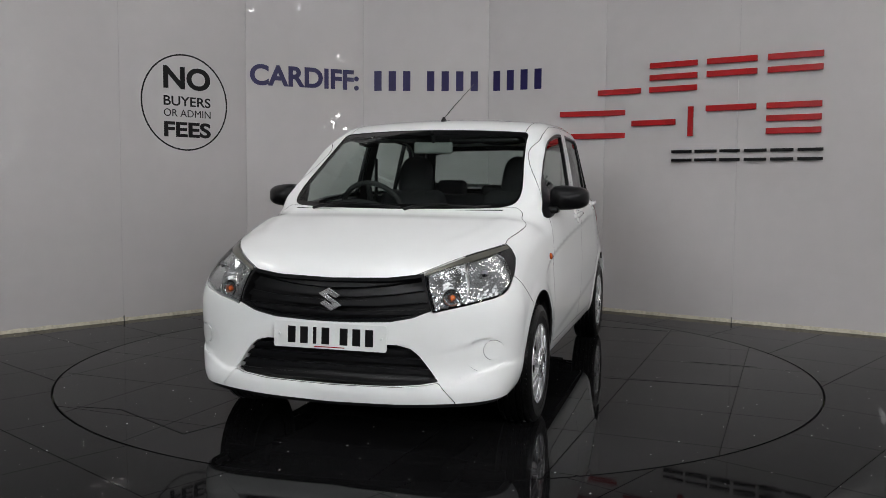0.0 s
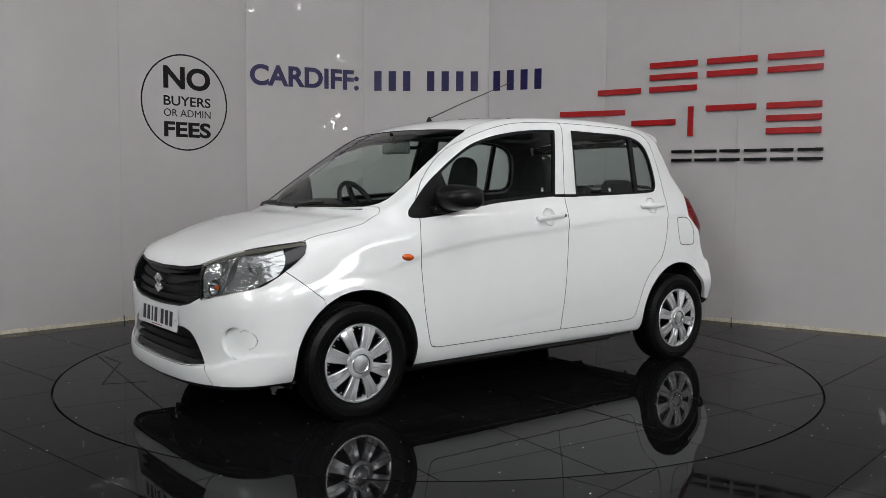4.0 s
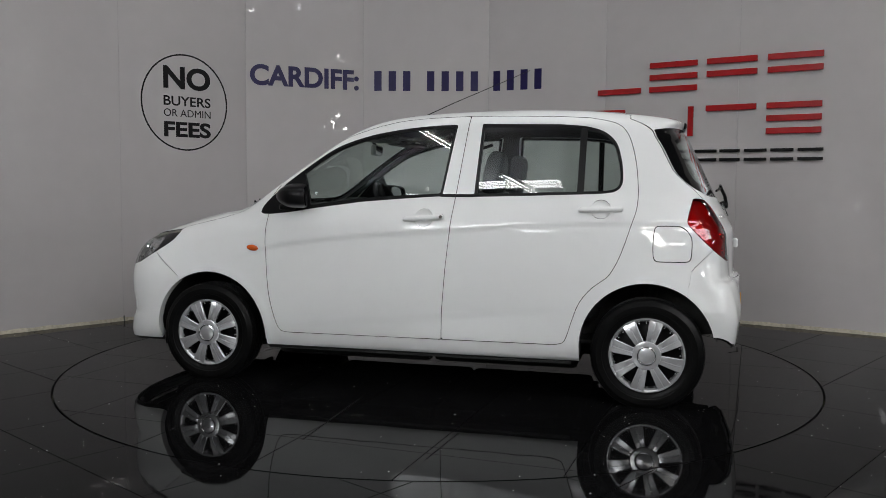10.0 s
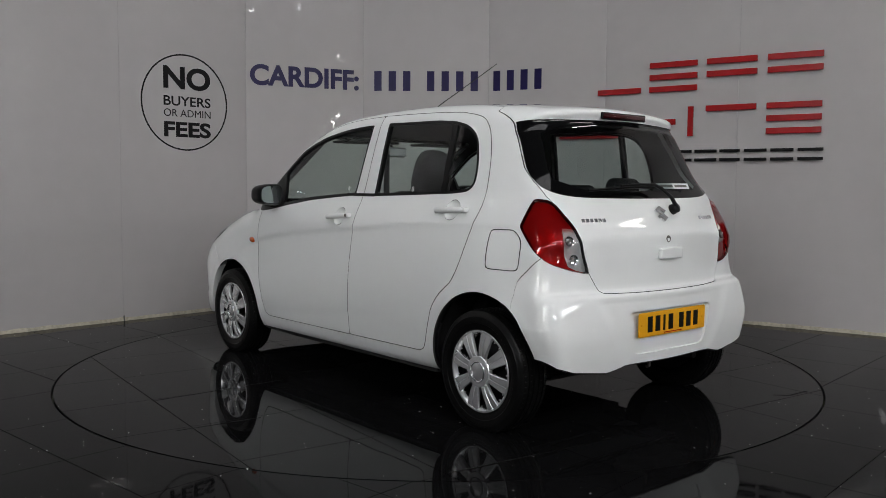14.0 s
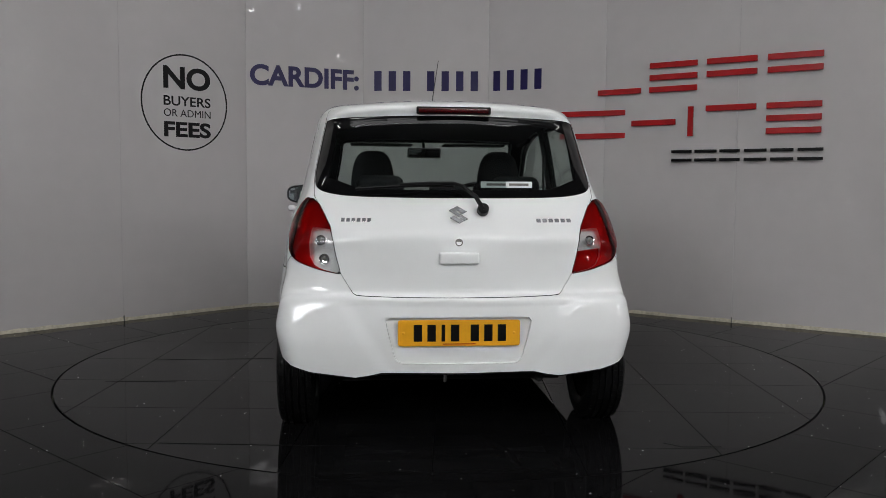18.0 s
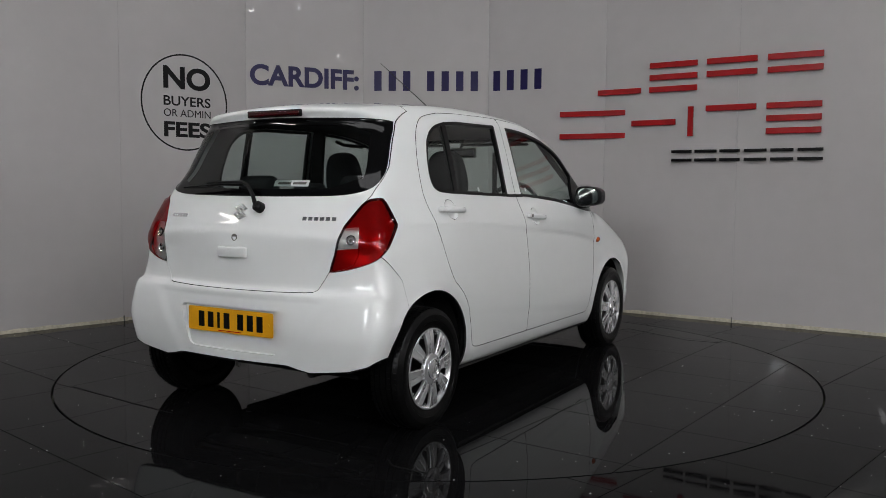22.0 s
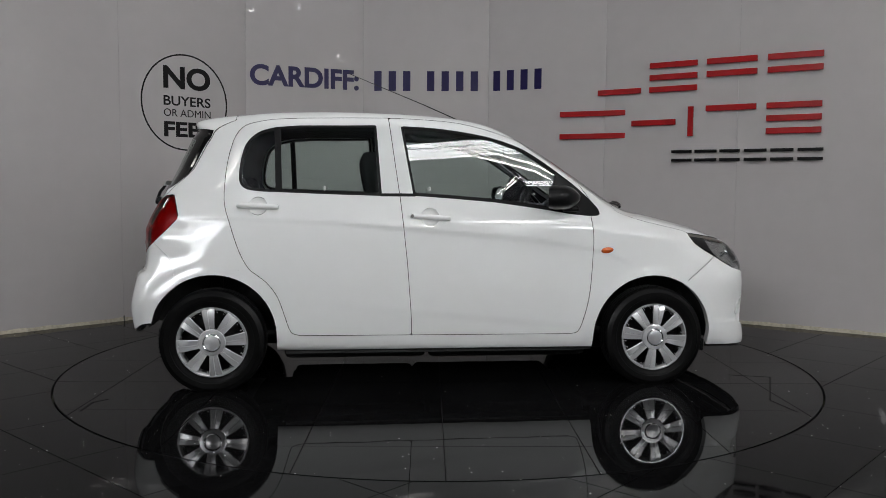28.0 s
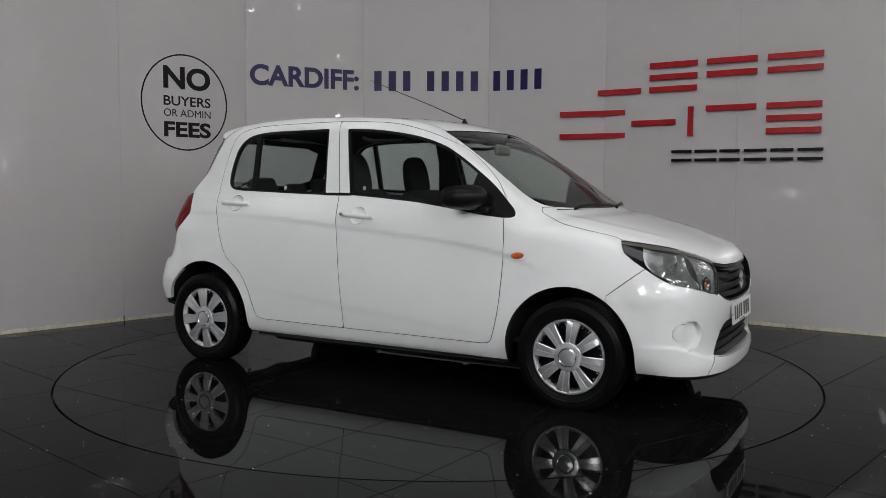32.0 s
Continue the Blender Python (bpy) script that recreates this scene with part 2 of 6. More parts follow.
def build_walls():
    for i in range(len(SEAMS) - 1):
        m, w = wall_frame(i)
        bm = box(w / 2, -0.02, (WALL_TOP + 0.012) / 2, w - 0.0030, 0.04, WALL_TOP - 0.012, 0.0028)
        ob = part(f"wall_{i + 1}", bm, WALL, smooth=False)
        ob.matrix_world = m
        tagged(ob, "tall glossy pale grey laminate backdrop panel", "wall", kind="structure")
        bm = box(0, -0.0175, WALL_TOP / 2, 0.03, 0.03, WALL_TOP)
        ob2 = part("trim", bm, WALL_JOINT, smooth=False)
        ob2.matrix_world = m
        tagged(ob2, "narrow shadowed joint strip between wall panels", "trim", kind="structure")
        bm = bmesh.new()
        n = 40
        prev = None
        for k in range(n + 1):
            x = w * k / n
            h = 0.027 + 0.008 * noise.noise((x * 9, i * 7.1, 0))
            d = 0.010 + 0.004 * noise.noise((x * 7, i * 3.3, 5))
            row = [bm.verts.new(v) for v in ((x, 0.001, h), (x, d * 0.5, h * 0.8), (x, d, 0.0), (x, 0.001, 0.0))]
            if prev:
                for q in range(3):
                    bm.faces.new((prev[q], prev[q + 1], row[q + 1], row[q]))
            prev = row
        bmesh.ops.recalc_face_normals(bm, faces=bm.faces)
        ob3 = part("baseboard", bm, SKIRT)
        ob3.matrix_world = m
        tagged(ob3, "grubby cream sealant bead where wall meets floor", "skirting", kind="structure")


build_walls()


# ---- floor and turntable ----
def floor_mat(name="floor_tile", spec=0.052, rough=0.022):
    """Polished black stone with sparse bright flecks, faint haze of wear."""
    m = mat(name, (0.005, 0.005, 0.0053), rough, scale=2.2, vary=0.35, spec=spec, island=0.15, rough_vary=0.014, bump=0.03, bump_scale=5.0)
    nt = m.node_tree
    b = nt.nodes["Principled BSDF"]
    tc = next(n for n in nt.nodes if n.type == "TEX_COORD")
    vo = node(nt, "ShaderNodeTexVoronoi", Scale=40.0)
    nt.links.new(tc.outputs["Object"], vo.inputs["Vector"])
    sep = nt.nodes.new("ShaderNodeSeparateColor")
    nt.links.new(vo.outputs["Color"], sep.inputs[0])
    size = nt.nodes.new("ShaderNodeMath")
    size.operation = "MULTIPLY_ADD"
    size.inputs[1].default_value, size.inputs[2].default_value = 0.105, 0.040
    nt.links.new(sep.outputs[1], size.inputs[0])
    near = nt.nodes.new("ShaderNodeMath")
    near.operation = "LESS_THAN"
    nt.links.new(vo.outputs["Distance"], near.inputs[0])
    nt.links.new(size.outputs[0], near.inputs[1])
    few = nt.nodes.new("ShaderNodeMath")
    few.operation = "GREATER_THAN"
    few.inputs[1].default_value = 0.915
    nt.links.new(sep.outputs[0], few.inputs[0])
    both_on = nt.nodes.new("ShaderNodeMath")
    both_on.operation = "MULTIPLY"
    nt.links.new(near.outputs[0], both_on.inputs[0])
    nt.links.new(few.outputs[0], both_on.inputs[1])
    old = b.inputs["Base Color"].links[0].from_socket
    # stone flecks in near white: their sparkle is put into the colour
    mx = nt.nodes.new("ShaderNodeMix")
    mx.data_type = "RGBA"
    mx.inputs[7].default_value = (0.9, 0.89, 0.87, 1)
    nt.links.new(both_on.outputs[0], mx.inputs[0])
    nt.links.new(old, mx.inputs[6])
    nt.links.new(mx.outputs[2], b.inputs["Base Color"])
    return m


FLOOR = floor_mat()
FLOOR_WORN = floor_mat("worn_floor_tile", 0.036, 0.035)
GAP = mat("floor_gap", (0.004, 0.004, 0.004), 0.6, scale=20, vary=0.3, spec=0.1)
RING = 2.235
TILE, JOINT = 0.598, 0.004


def build_floor():
    """Bedding sheet below the tiles, with a round hole for the turntable."""
    bm = bmesh.new()
    n = 128
    inner = [bm.verts.new(((RING + 0.004) * math.cos(2 * math.pi * i / n), (RING + 0.004) * math.sin(2 * math.pi * i / n), -0.005)) for i in range(n)]
    low = [bm.verts.new((v.co.x, v.co.y, -0.05)) for v in inner]
    outer = []
    for i in range(n):
        a = 2 * math.pi * i / n
        s = 13.2 / max(abs(math.cos(a)), abs(math.sin(a)))
        outer.append(bm.verts.new((s * math.cos(a), s * math.sin(a), -0.005)))
    for i in range(n):
        j = (i + 1) % n
        bm.faces.new((inner[i], outer[i], outer[j], inner[j]))
        bm.faces.new((low[i], inner[i], inner[j], low[j]))
    bmesh.ops.recalc_face_normals(bm, faces=bm.faces)
    ob = part("floor", bm, GAP, smooth=False)
    return tagged(ob, "polished black tiled floor with pale sparkling flecks", "floor", kind="structure")


floor = build_floor()
turntable = empty("turntable", "round flush turntable of polished black floor tiles", "turntable")
part("disc", lathe([(0.0005, -0.005), (RING - 0.008, -0.005), (RING - 0.008, -0.05)], 128, axis="z"), GAP, turntable, smooth=False)


# ---- the hall round the booth ----
def build_hall():
    for name, cx, cy, sx, sy in (("wall_back", 0, 13.0, 26, 0.2), ("wall_front", 0, -13.0, 26, 0.2), ("wall_left", -13.0, 0, 0.2, 26.2), ("wall_right", 13.0, 0, 0.2, 26.2)):
        ob = part(name, box(cx, cy, 3.0, sx, sy, 6.0), BLOCKWALL, smooth=False)
        tagged(ob, "plain painted hall wall", "wall", kind="structure")
    ob = part("ceiling", box(0, 0, 6.1, 26, 26.2, 0.2), ROOFING, smooth=False)
    tagged(ob, "grey industrial sheet ceiling", "ceiling", kind="structure")
    for k, (x, y, z, w, h, turn) in enumerate(WINDOWS):
        win = new(f"window_{k + 1}")
        tagged(win, "unseen high window in the hall wall, for reflections and fill light", "window", kind="structure")
        part("pane", box(0, 0, 0, w, 0.02, h), DAY_GLOW, win, smooth=False)
        n = max(2, round(w / 0.62))
        for dx, dz, sx, sz in [(0, h / 2, w + 0.08, 0.06), (0, -h / 2, w + 0.08, 0.06)] + [(w * (i / n - 0.5), 0, 0.08, h) for i in range(n + 1)]:
            part("window_frame", box(dx, 0, dz, sx, 0.24, sz), PLATE_WHITE, win, smooth=False)
        win.matrix_world = pose(x, y, z, 0, 0, turn)

    # The last entry frames the added overhead fill lamp.
    for k, (x, y, ln, wd, turn) in enumerate(ROOFLIGHTS + [(0.0, -2.4, 5.0, 2.0, 0)]):
        ob = new(f"window_{len(WINDOWS) + k + 1}")
        tagged(ob, "ribbed translucent roof light, unseen, for reflections and fill light", "roof light", kind="structure")
        n = max(2, int(wd / 0.28))
        for i in range(1, n):
            part("glazing_bar", box(0, wd * (i / n - 0.5), 0, ln, 0.012, 0.02), PLATE_WHITE, ob, smooth=False)
        for i in range(int(ln / 1.2) + 1):
            part("roof_batten", box(-ln / 2 + 0.02 + 1.2 * i, 0, 0.0, 0.03, wd, 0.03), PLATE_WHITE, ob, smooth=False)
        ob.matrix_world = pose(x, y, 5.87, 0, 0, turn)


build_hall()


# ---- car body surface: one smooth solid, later split into its panels ----
def table(xs, vs, sigma, lo=-2.2, hi=2.2, step=0.004):
    """A smoothed curve v(x) as a lookup function."""
    x = np.arange(lo, hi, step)
    v = np.interp(x, xs, vs)
    r = int(3 * sigma / step) + 1
    k = np.exp(-0.5 * (np.arange(-r, r + 1) * step / sigma) ** 2)
    v = np.convolve(np.pad(v, r, mode="edge"), k / k.sum(), "valid")
    return lambda q: np.interp(q, x, v)


def poly_sd(px, pz, poly):
    """Signed distance to a closed polygon, negative inside."""
    p = np.asarray(poly, float)
    best = np.full(px.shape, 1e9)
    inside = np.zeros(px.shape, bool)
    for (ax, az), (bx, bz) in zip(p, np.roll(p, -1, 0)):
        ex, ez = bx - ax, bz - az
        t = np.clip(((px - ax) * ex + (pz - az) * ez) / (ex * ex + ez * ez + 1e-12), 0, 1)
        best = np.minimum(best, (px - ax - t * ex) ** 2 + (pz - az - t * ez) ** 2)
        if ez != 0:
            hit = ((az > pz) != (bz > pz)) & (px < ex * (pz - az) / ez + ax)
            inside ^= hit
    d = np.sqrt(best)
    return np.where(inside, -d, d)


def smax(a, b, k):
    h = np.maximum(k - np.abs(a - b), 0) / k
    return np.maximum(a, b) + h * h * k * 0.25


def step01(x, a, b):
    t = np.clip((x - a) / (b - a), 0, 1)
    return t * t * (3 - 2 * t)


TOP_LINE = [(1.880, 0.66), (1.862, 0.708), (1.820, 0.762), (1.745, 0.810), (1.60, 0.866), (1.45, 0.911), (1.30, 0.950), (1.170, 0.982),
            (1.03, 1.083), (0.88, 1.186), (0.70, 1.302), (0.56, 1.383), (0.43, 1.441), (0.28, 1.484), (0.08, 1.514), (-0.20, 1.532), (-0.55, 1.539), (-0.90, 1.531), (-1.15, 1.512), (-1.33, 1.487)]
TAIL_LINE = [(-1.385, 1.462), (-1.372, 1.425), (-1.40, 1.39), (-1.455, 1.28), (-1.51, 1.165), (-1.562, 1.06), (-1.606, 0.98), (-1.636, 0.922), (-1.652, 0.895), (-1.658, 0.86), (-1.661, 0.80), (-1.662, 0.70), (-1.665, 0.648),
             (-1.686, 0.637), (-1.701, 0.615), (-1.707, 0.56), (-1.708, 0.48), (-1.701, 0.40), (-1.690, 0.32), (-1.672, 0.255), (-1.60, 0.215)]
NOSE_LINE = [(-1.2, 0.215), (-0.6, 0.200), (0.6, 0.195), (1.3, 0.175), (1.50, 0.150), (1.70, 0.128), (1.83, 0.132), (1.872, 0.150), (1.887, 0.200), (1.892, 0.245), (1.886, 0.285), (1.880, 0.34), (1.884, 0.42), (1.890, 0.50), (1.890, 0.58)]
PROFILE = curve_line(TOP_LINE + TAIL_LINE + NOSE_LINE, 4, True)
GX = np.arange(-1.95, 2.15, 0.006)
GZ = np.arange(0.05, 1.72, 0.006)
SDF = poly_sd(*np.meshgrid(GX, GZ, indexing="ij"), PROFILE)
for _axis in (0, 1):
    for _ in range(2):
        _p = np.pad(SDF, [(1, 1) if a == _axis else (0, 0) for a in (0, 1)], mode="edge")
        SDF = (0.25 * _p[:-2] + 0.5 * SDF + 0.25 * _p[2:]) if _axis == 0 else (0.25 * _p[:, :-2] + 0.5 * SDF + 0.25 * _p[:, 2:])


def profile_sd(x, z):
    i = np.clip((x - GX[0]) / 0.006, 0, len(GX) - 2.001)
    j = np.clip((z - GZ[0]) / 0.006, 0, len(GZ) - 2.001)
    a, b = i.astype(int), j.astype(int)
    u, v = i - a, j - b
    return (SDF[a, b] * (1 - u) + SDF[a + 1, b] * u) * (1 - v) + (SDF[a, b + 1] * (1 - u) + SDF[a + 1, b + 1] * u) * v


HALF_WIDTH = table([0.0, 0.19, 0.24, 0.30, 0.42, 0.56, 0.70, 0.82, 0.90, 0.96, 1.02, 1.06, 1.30, 1.50, 1.7],
                   [0.70, 0.730, 0.760, 0.777, 0.790, 0.796, 0.797, 0.794, 0.785, 0.765, 0.737, 0.722, 0.676, 0.630, 0.58], 0.022)
WHEELS_X = (1.2125, -1.2125)


SHOULDER = table([-1.5, -1.2, -0.87, -0.55, -0.29, 0.15, 0.423, 0.60, 0.72, 0.833, 0.977, 1.063, 1.14], [0.940, 0.938, 0.930, 0.917, 0.893, 0.860, 0.836, 0.815, 0.798, 0.777, 0.739, 0.698, 0.65], 0.05)


def half_width(x, z):
    w = HALF_WIDTH(z)
    up = step01(z, 0.55, 0.90)
    d = np.maximum(-0.85 - x, 0)
    w = w - d * d * 0.187 * step01(z, 0.54, 0.95)
    w = w - 0.16 * np.maximum(0.50 - z, 0) * step01(-x, 1.2, 1.5)
    w = w - 0.008 * step01(-x, 1.38, 1.56) * (1 - step01(z, 0.40, 0.54)) - 0.022 * step01(-x, 1.24, 1.48) * step01(z, 0.44, 0.60) * (1 - step01(z, 0.70, 0.84))
    d = np.maximum(-0.70 - x, 0)
    w = w - 0.45 * d * d * np.maximum(z - 1.03, 0)
    d = np.maximum(x - 0.55, 0)
    w = w - d * d * (0.016 + 0.078 * up)
    d = np.maximum(x - 0.2, 0)
    w = w - 0.035 * d * d * step01(z, 1.0, 1.2)
    # tuck under the rising crease of the doors
    crease = 0.345 + (0.8 - x) * 0.10
    on_doors = step01(x, -1.0, -0.8) * (1 - step01(x, 0.75, 0.95))
    w = w - 0.004 * (1 - step01(z, crease - 0.05, crease + 0.006)) * on_doors
    # shoulder crease
    sh = SHOULDER(x)
    below = np.maximum(sh - z, 0)
    w = w - 0.0075 * step01(below, -0.008, 0.032) * (1 - step01(below, 0.06, 0.30)) * step01(x, -1.5, -1.3) * (1 - step01(x, 0.92, 1.12))
    # wheel arch lips
    for wx in WHEELS_X:
        r = np.hypot(x - wx, z - 0.275)
        w = w + 0.004 * (1 - step01(r, 0.350, 0.405)) * step01(z, 0.2, 0.3)
    return w


def body(p):
    x, y, z = p[:, 0], np.abs(p[:, 1]), p[:, 2]
    y2 = y * y
    front = step01(x, 0.0, 0.6)
    mid = step01(z, 0.55, 0.75)
    low_bow = 0.045 * y2 + (0.47 + 0.09 * mid) * y2 * y2
    top_bow = 0.30 * y2 - 0.08 * y2 * y2
    hi = step01(z, 0.90, 1.06)
    bow = front * (low_bow * (1 - hi) + top_bow * hi) - step01(-x, 0.5, 1.1) * (0.12 + 0.145 * step01(z, 0.42, 0.74) - 0.06 * step01(z, 0.80, 0.92) * (1 - step01(z, 1.06, 1.20))) * y2
    crown = 0.085 * y2 * step01(z, 0.68, 0.9) * (1 - 0.6 * step01(x, 0.9, 1.2))
    ridge = np.interp(x, [1.03, 1.18, 1.36, 1.50, 1.65], [0.595, 0.583, 0.552, 0.497, 0.42])
    crown = crown - 0.0035 * np.exp(-((y - ridge) / 0.04) ** 2) * step01(x, 0.95, 1.1) * (1 - step01(x, 1.5, 1.7)) * step01(z, 0.8, 0.86)
    lip = 0.011 * (1 - step01(z, 0.270 + 0.075 * step01(y, 0.50, 0.76), 0.292 + 0.075 * step01(y, 0.50, 0.76))) * step01(x, 1.45, 1.6)
    e = 0.50 - np.maximum(0.62 - z, 0) * 0.62
    rec = 0.008 * (1 - step01(y, e - 0.045, e + 0.045)) * step01(-x, 1.3, 1.5) * (1 - step01(z, 0.595, 0.625))
    hip = 0.018 * step01(y, 0.40, 0.62) * step01(z, 0.47, 0.69) * (1 - step01(z, 0.70, 0.92)) * step01(-x, 1.2, 1.5)
    a = profile_sd(x + bow - lip - rec + hip, z + crown)
    b = y - half_width(x, z) - 0.3 * lip
    k = 0.09 + 0.035 * step01(x, 1.15, 1.6) + 0.01 * step01(x, 0.9, 1.2) * step01(z, 0.5, 0.75) - 0.03 * step01(-x, 1.1, 1.4) * step01(z, 0.5, 0.65) * (1 - step01(z, 1.05, 1.2)) - 0.05 * (1 - step01(z, 0.24, 0.4)) * (1 - step01(np.abs(x), 1.1, 1.5)) - 0.06 * step01(x, 0.30, 0.55) * (1 - step01(x, 0.95, 1.15)) * step01(z, 0.97, 1.06)
    return smax(a, b, k)


def body_mesh(h=0.014):
    """Half of the body (y > 0): points, normals and triangles of the solid's surface."""
    lo = np.array([-1.86, -0.045, 0.12])
    n = [int(s / h) for s in (3.92, 0.93, 1.50)]
    ax = [lo[i] + h * np.arange(n[i] + 1) for i in range(3)]
    g = np.stack(np.meshgrid(*ax, indexing="ij"), -1).reshape(-1, 3)
    f = body(g).reshape([k + 1 for k in n])
    s = f < 0
    cnt = sum(s[i:n[0] + i, j:n[1] + j, k:n[2] + k].astype(int) for i in (0, 1) for j in (0, 1) for k in (0, 1))
    cells = (cnt > 0) & (cnt < 8)
    ids = -np.ones(cells.shape, int)
    ids[cells] = np.arange(cells.sum())
    v = lo + h * (np.argwhere(cells) + 0.5)
    quads = []
    for a in range(3):
        b, c = (a + 1) % 3, (a + 2) % 3
        s0 = np.take(s, range(0, n[a]), a)
        s1 = np.take(s, range(1, n[a] + 1), a)
        e = np.argwhere(s0 != s1)
        ok = (e[:, b] > 0) & (e[:, b] < n[b]) & (e[:, c] > 0) & (e[:, c] < n[c])
        e = e[ok]
        flip = ~s0[tuple(e.T)]
        eb, ec = np.eye(3, dtype=int)[b], np.eye(3, dtype=int)[c]
        q = np.stack([ids[tuple((e - o).T)] for o in (eb + ec, ec, 0 * eb, eb)], 1)
        q[flip] = q[flip][:, ::-1]
        quads.append(q)
    quads = np.concatenate(quads)
    for _ in range(7):
        gr = gradient(v)
        fv = body(v)
        v = v - np.clip(fv, -0.012, 0.012)[:, None] * gr / np.maximum((gr * gr).sum(1), 0.2)[:, None]
    tris = np.concatenate([quads[:, [0, 1, 2]], quads[:, [0, 2, 3]]])
    nn = gradient(v)
    nn /= np.linalg.norm(nn, axis=1)[:, None]
    return clip((v, nn, tris), lambda q: 0.0 - q[:, 1])


def gradient(v, e=0.006):
    out = np.empty_like(v)
    for i in range(3):
        d = np.zeros(3)
        d[i] = e
        out[:, i] = (body(v + d) - body(v - d)) / (2 * e)
    return out


def clip(mesh, field, gap=0.0):
    """The piece of a triangle mesh on which field + gap < 0."""
    v, nn, t = mesh
    if len(t) == 0:
        return mesh
    f = field(v) + gap
    f = np.where(np.abs(f) < 1e-7, 1e-7, f)
    s = f < 0
    c = s[t].sum(1)
    keep = t[c == 3]
    one, two = t[c == 1], t[c == 2]
    if len(one):
        r = np.argmax(s[one], 1)
        one = np.stack([one[np.arange(len(one)), (r + k) % 3] for k in range(3)], 1)
    if len(two):
        r = np.argmin(s[two], 1)
        two = np.stack([two[np.arange(len(two)), (r + k) % 3] for k in range(3)], 1)
    e = np.concatenate([one[:, [0, 1]], one[:, [0, 2]], two[:, [0, 1]], two[:, [0, 2]]]) if len(one) + len(two) else np.zeros((0, 2), int)
    if len(e):
        es = np.sort(e, 1)
        u, inv = np.unique(es, axis=0, return_inverse=True)
        inv = inv.reshape(-1)
        fa, fb = f[u[:, 0]], f[u[:, 1]]
        w = (fa / (fa - fb))[:, None]
        nv = v[u[:, 0]] * (1 - w) + v[u[:, 1]] * w
        nm = nn[u[:, 0]] * (1 - w) + nn[u[:, 1]] * w
        nm /= np.linalg.norm(nm, axis=1)[:, None] + 1e-9
        k1, k2 = len(one), len(two)
        i1, i2, i3, i4 = np.split(inv + len(v), [k1, 2 * k1, 2 * k1 + k2])
        keep = np.concatenate([keep, np.stack([one[:, 0], i1, i2], 1), np.stack([two[:, 1], two[:, 2], i4], 1), np.stack([two[:, 1], i4, i3], 1)])
        v, nn = np.concatenate([v, nv]), np.concatenate([nn, nm])
    used, inv = np.unique(keep, return_inverse=True)
    return v[used], nn[used], inv.reshape(-1, 3)


def split(mesh, field, gap=0.0022):
    return clip(mesh, field, gap), clip(mesh, lambda q: -field(q), gap)


def even(field):
    """The field measured along the body's surface, so that a gap is equally wide everywhere."""
    def g(q):
        f = field(q)
        near = np.abs(f) < 0.04
        p = q[near]
        n = gradient(p)
        n /= np.linalg.norm(n, axis=1)[:, None] + 1e-9
        gf = np.stack([(field(p + d) - field(p - d)) / 0.002 for d in 0.001 * np.eye(3)], 1)
        gt = gf - (gf * n).sum(1)[:, None] * n
        f = f.copy()
        f[near] /= np.clip(np.linalg.norm(gt, axis=1), 0.2, 1.0)
        return f
    return g


def mirrored(mesh):
    v, nn, t = mesh
    k = np.array([1, -1, 1])
    return v * k, nn * k, t[:, ::-1]


def joined(*meshes):
    v = np.concatenate([m[0] for m in meshes])
    nn = np.concatenate([m[1] for m in meshes])
    off = np.cumsum([0] + [len(m[0]) for m in meshes])
    t = np.concatenate([m[2] + o for m, o in zip(meshes, off)])
    key = np.round(v * 20000).astype(np.int64)
    _, first, inv = np.unique(key, axis=0, return_index=True, return_inverse=True)
    inv = inv.reshape(-1)
    t = inv[t]
    t = t[(t[:, 0] != t[:, 1]) & (t[:, 1] != t[:, 2]) & (t[:, 0] != t[:, 2])]
    return v[first], nn[first], t


def both(mesh):
    return joined(mesh, mirrored(mesh))


def push(mesh, d):
    v, nn, t = mesh
    return v + nn * d, nn, t


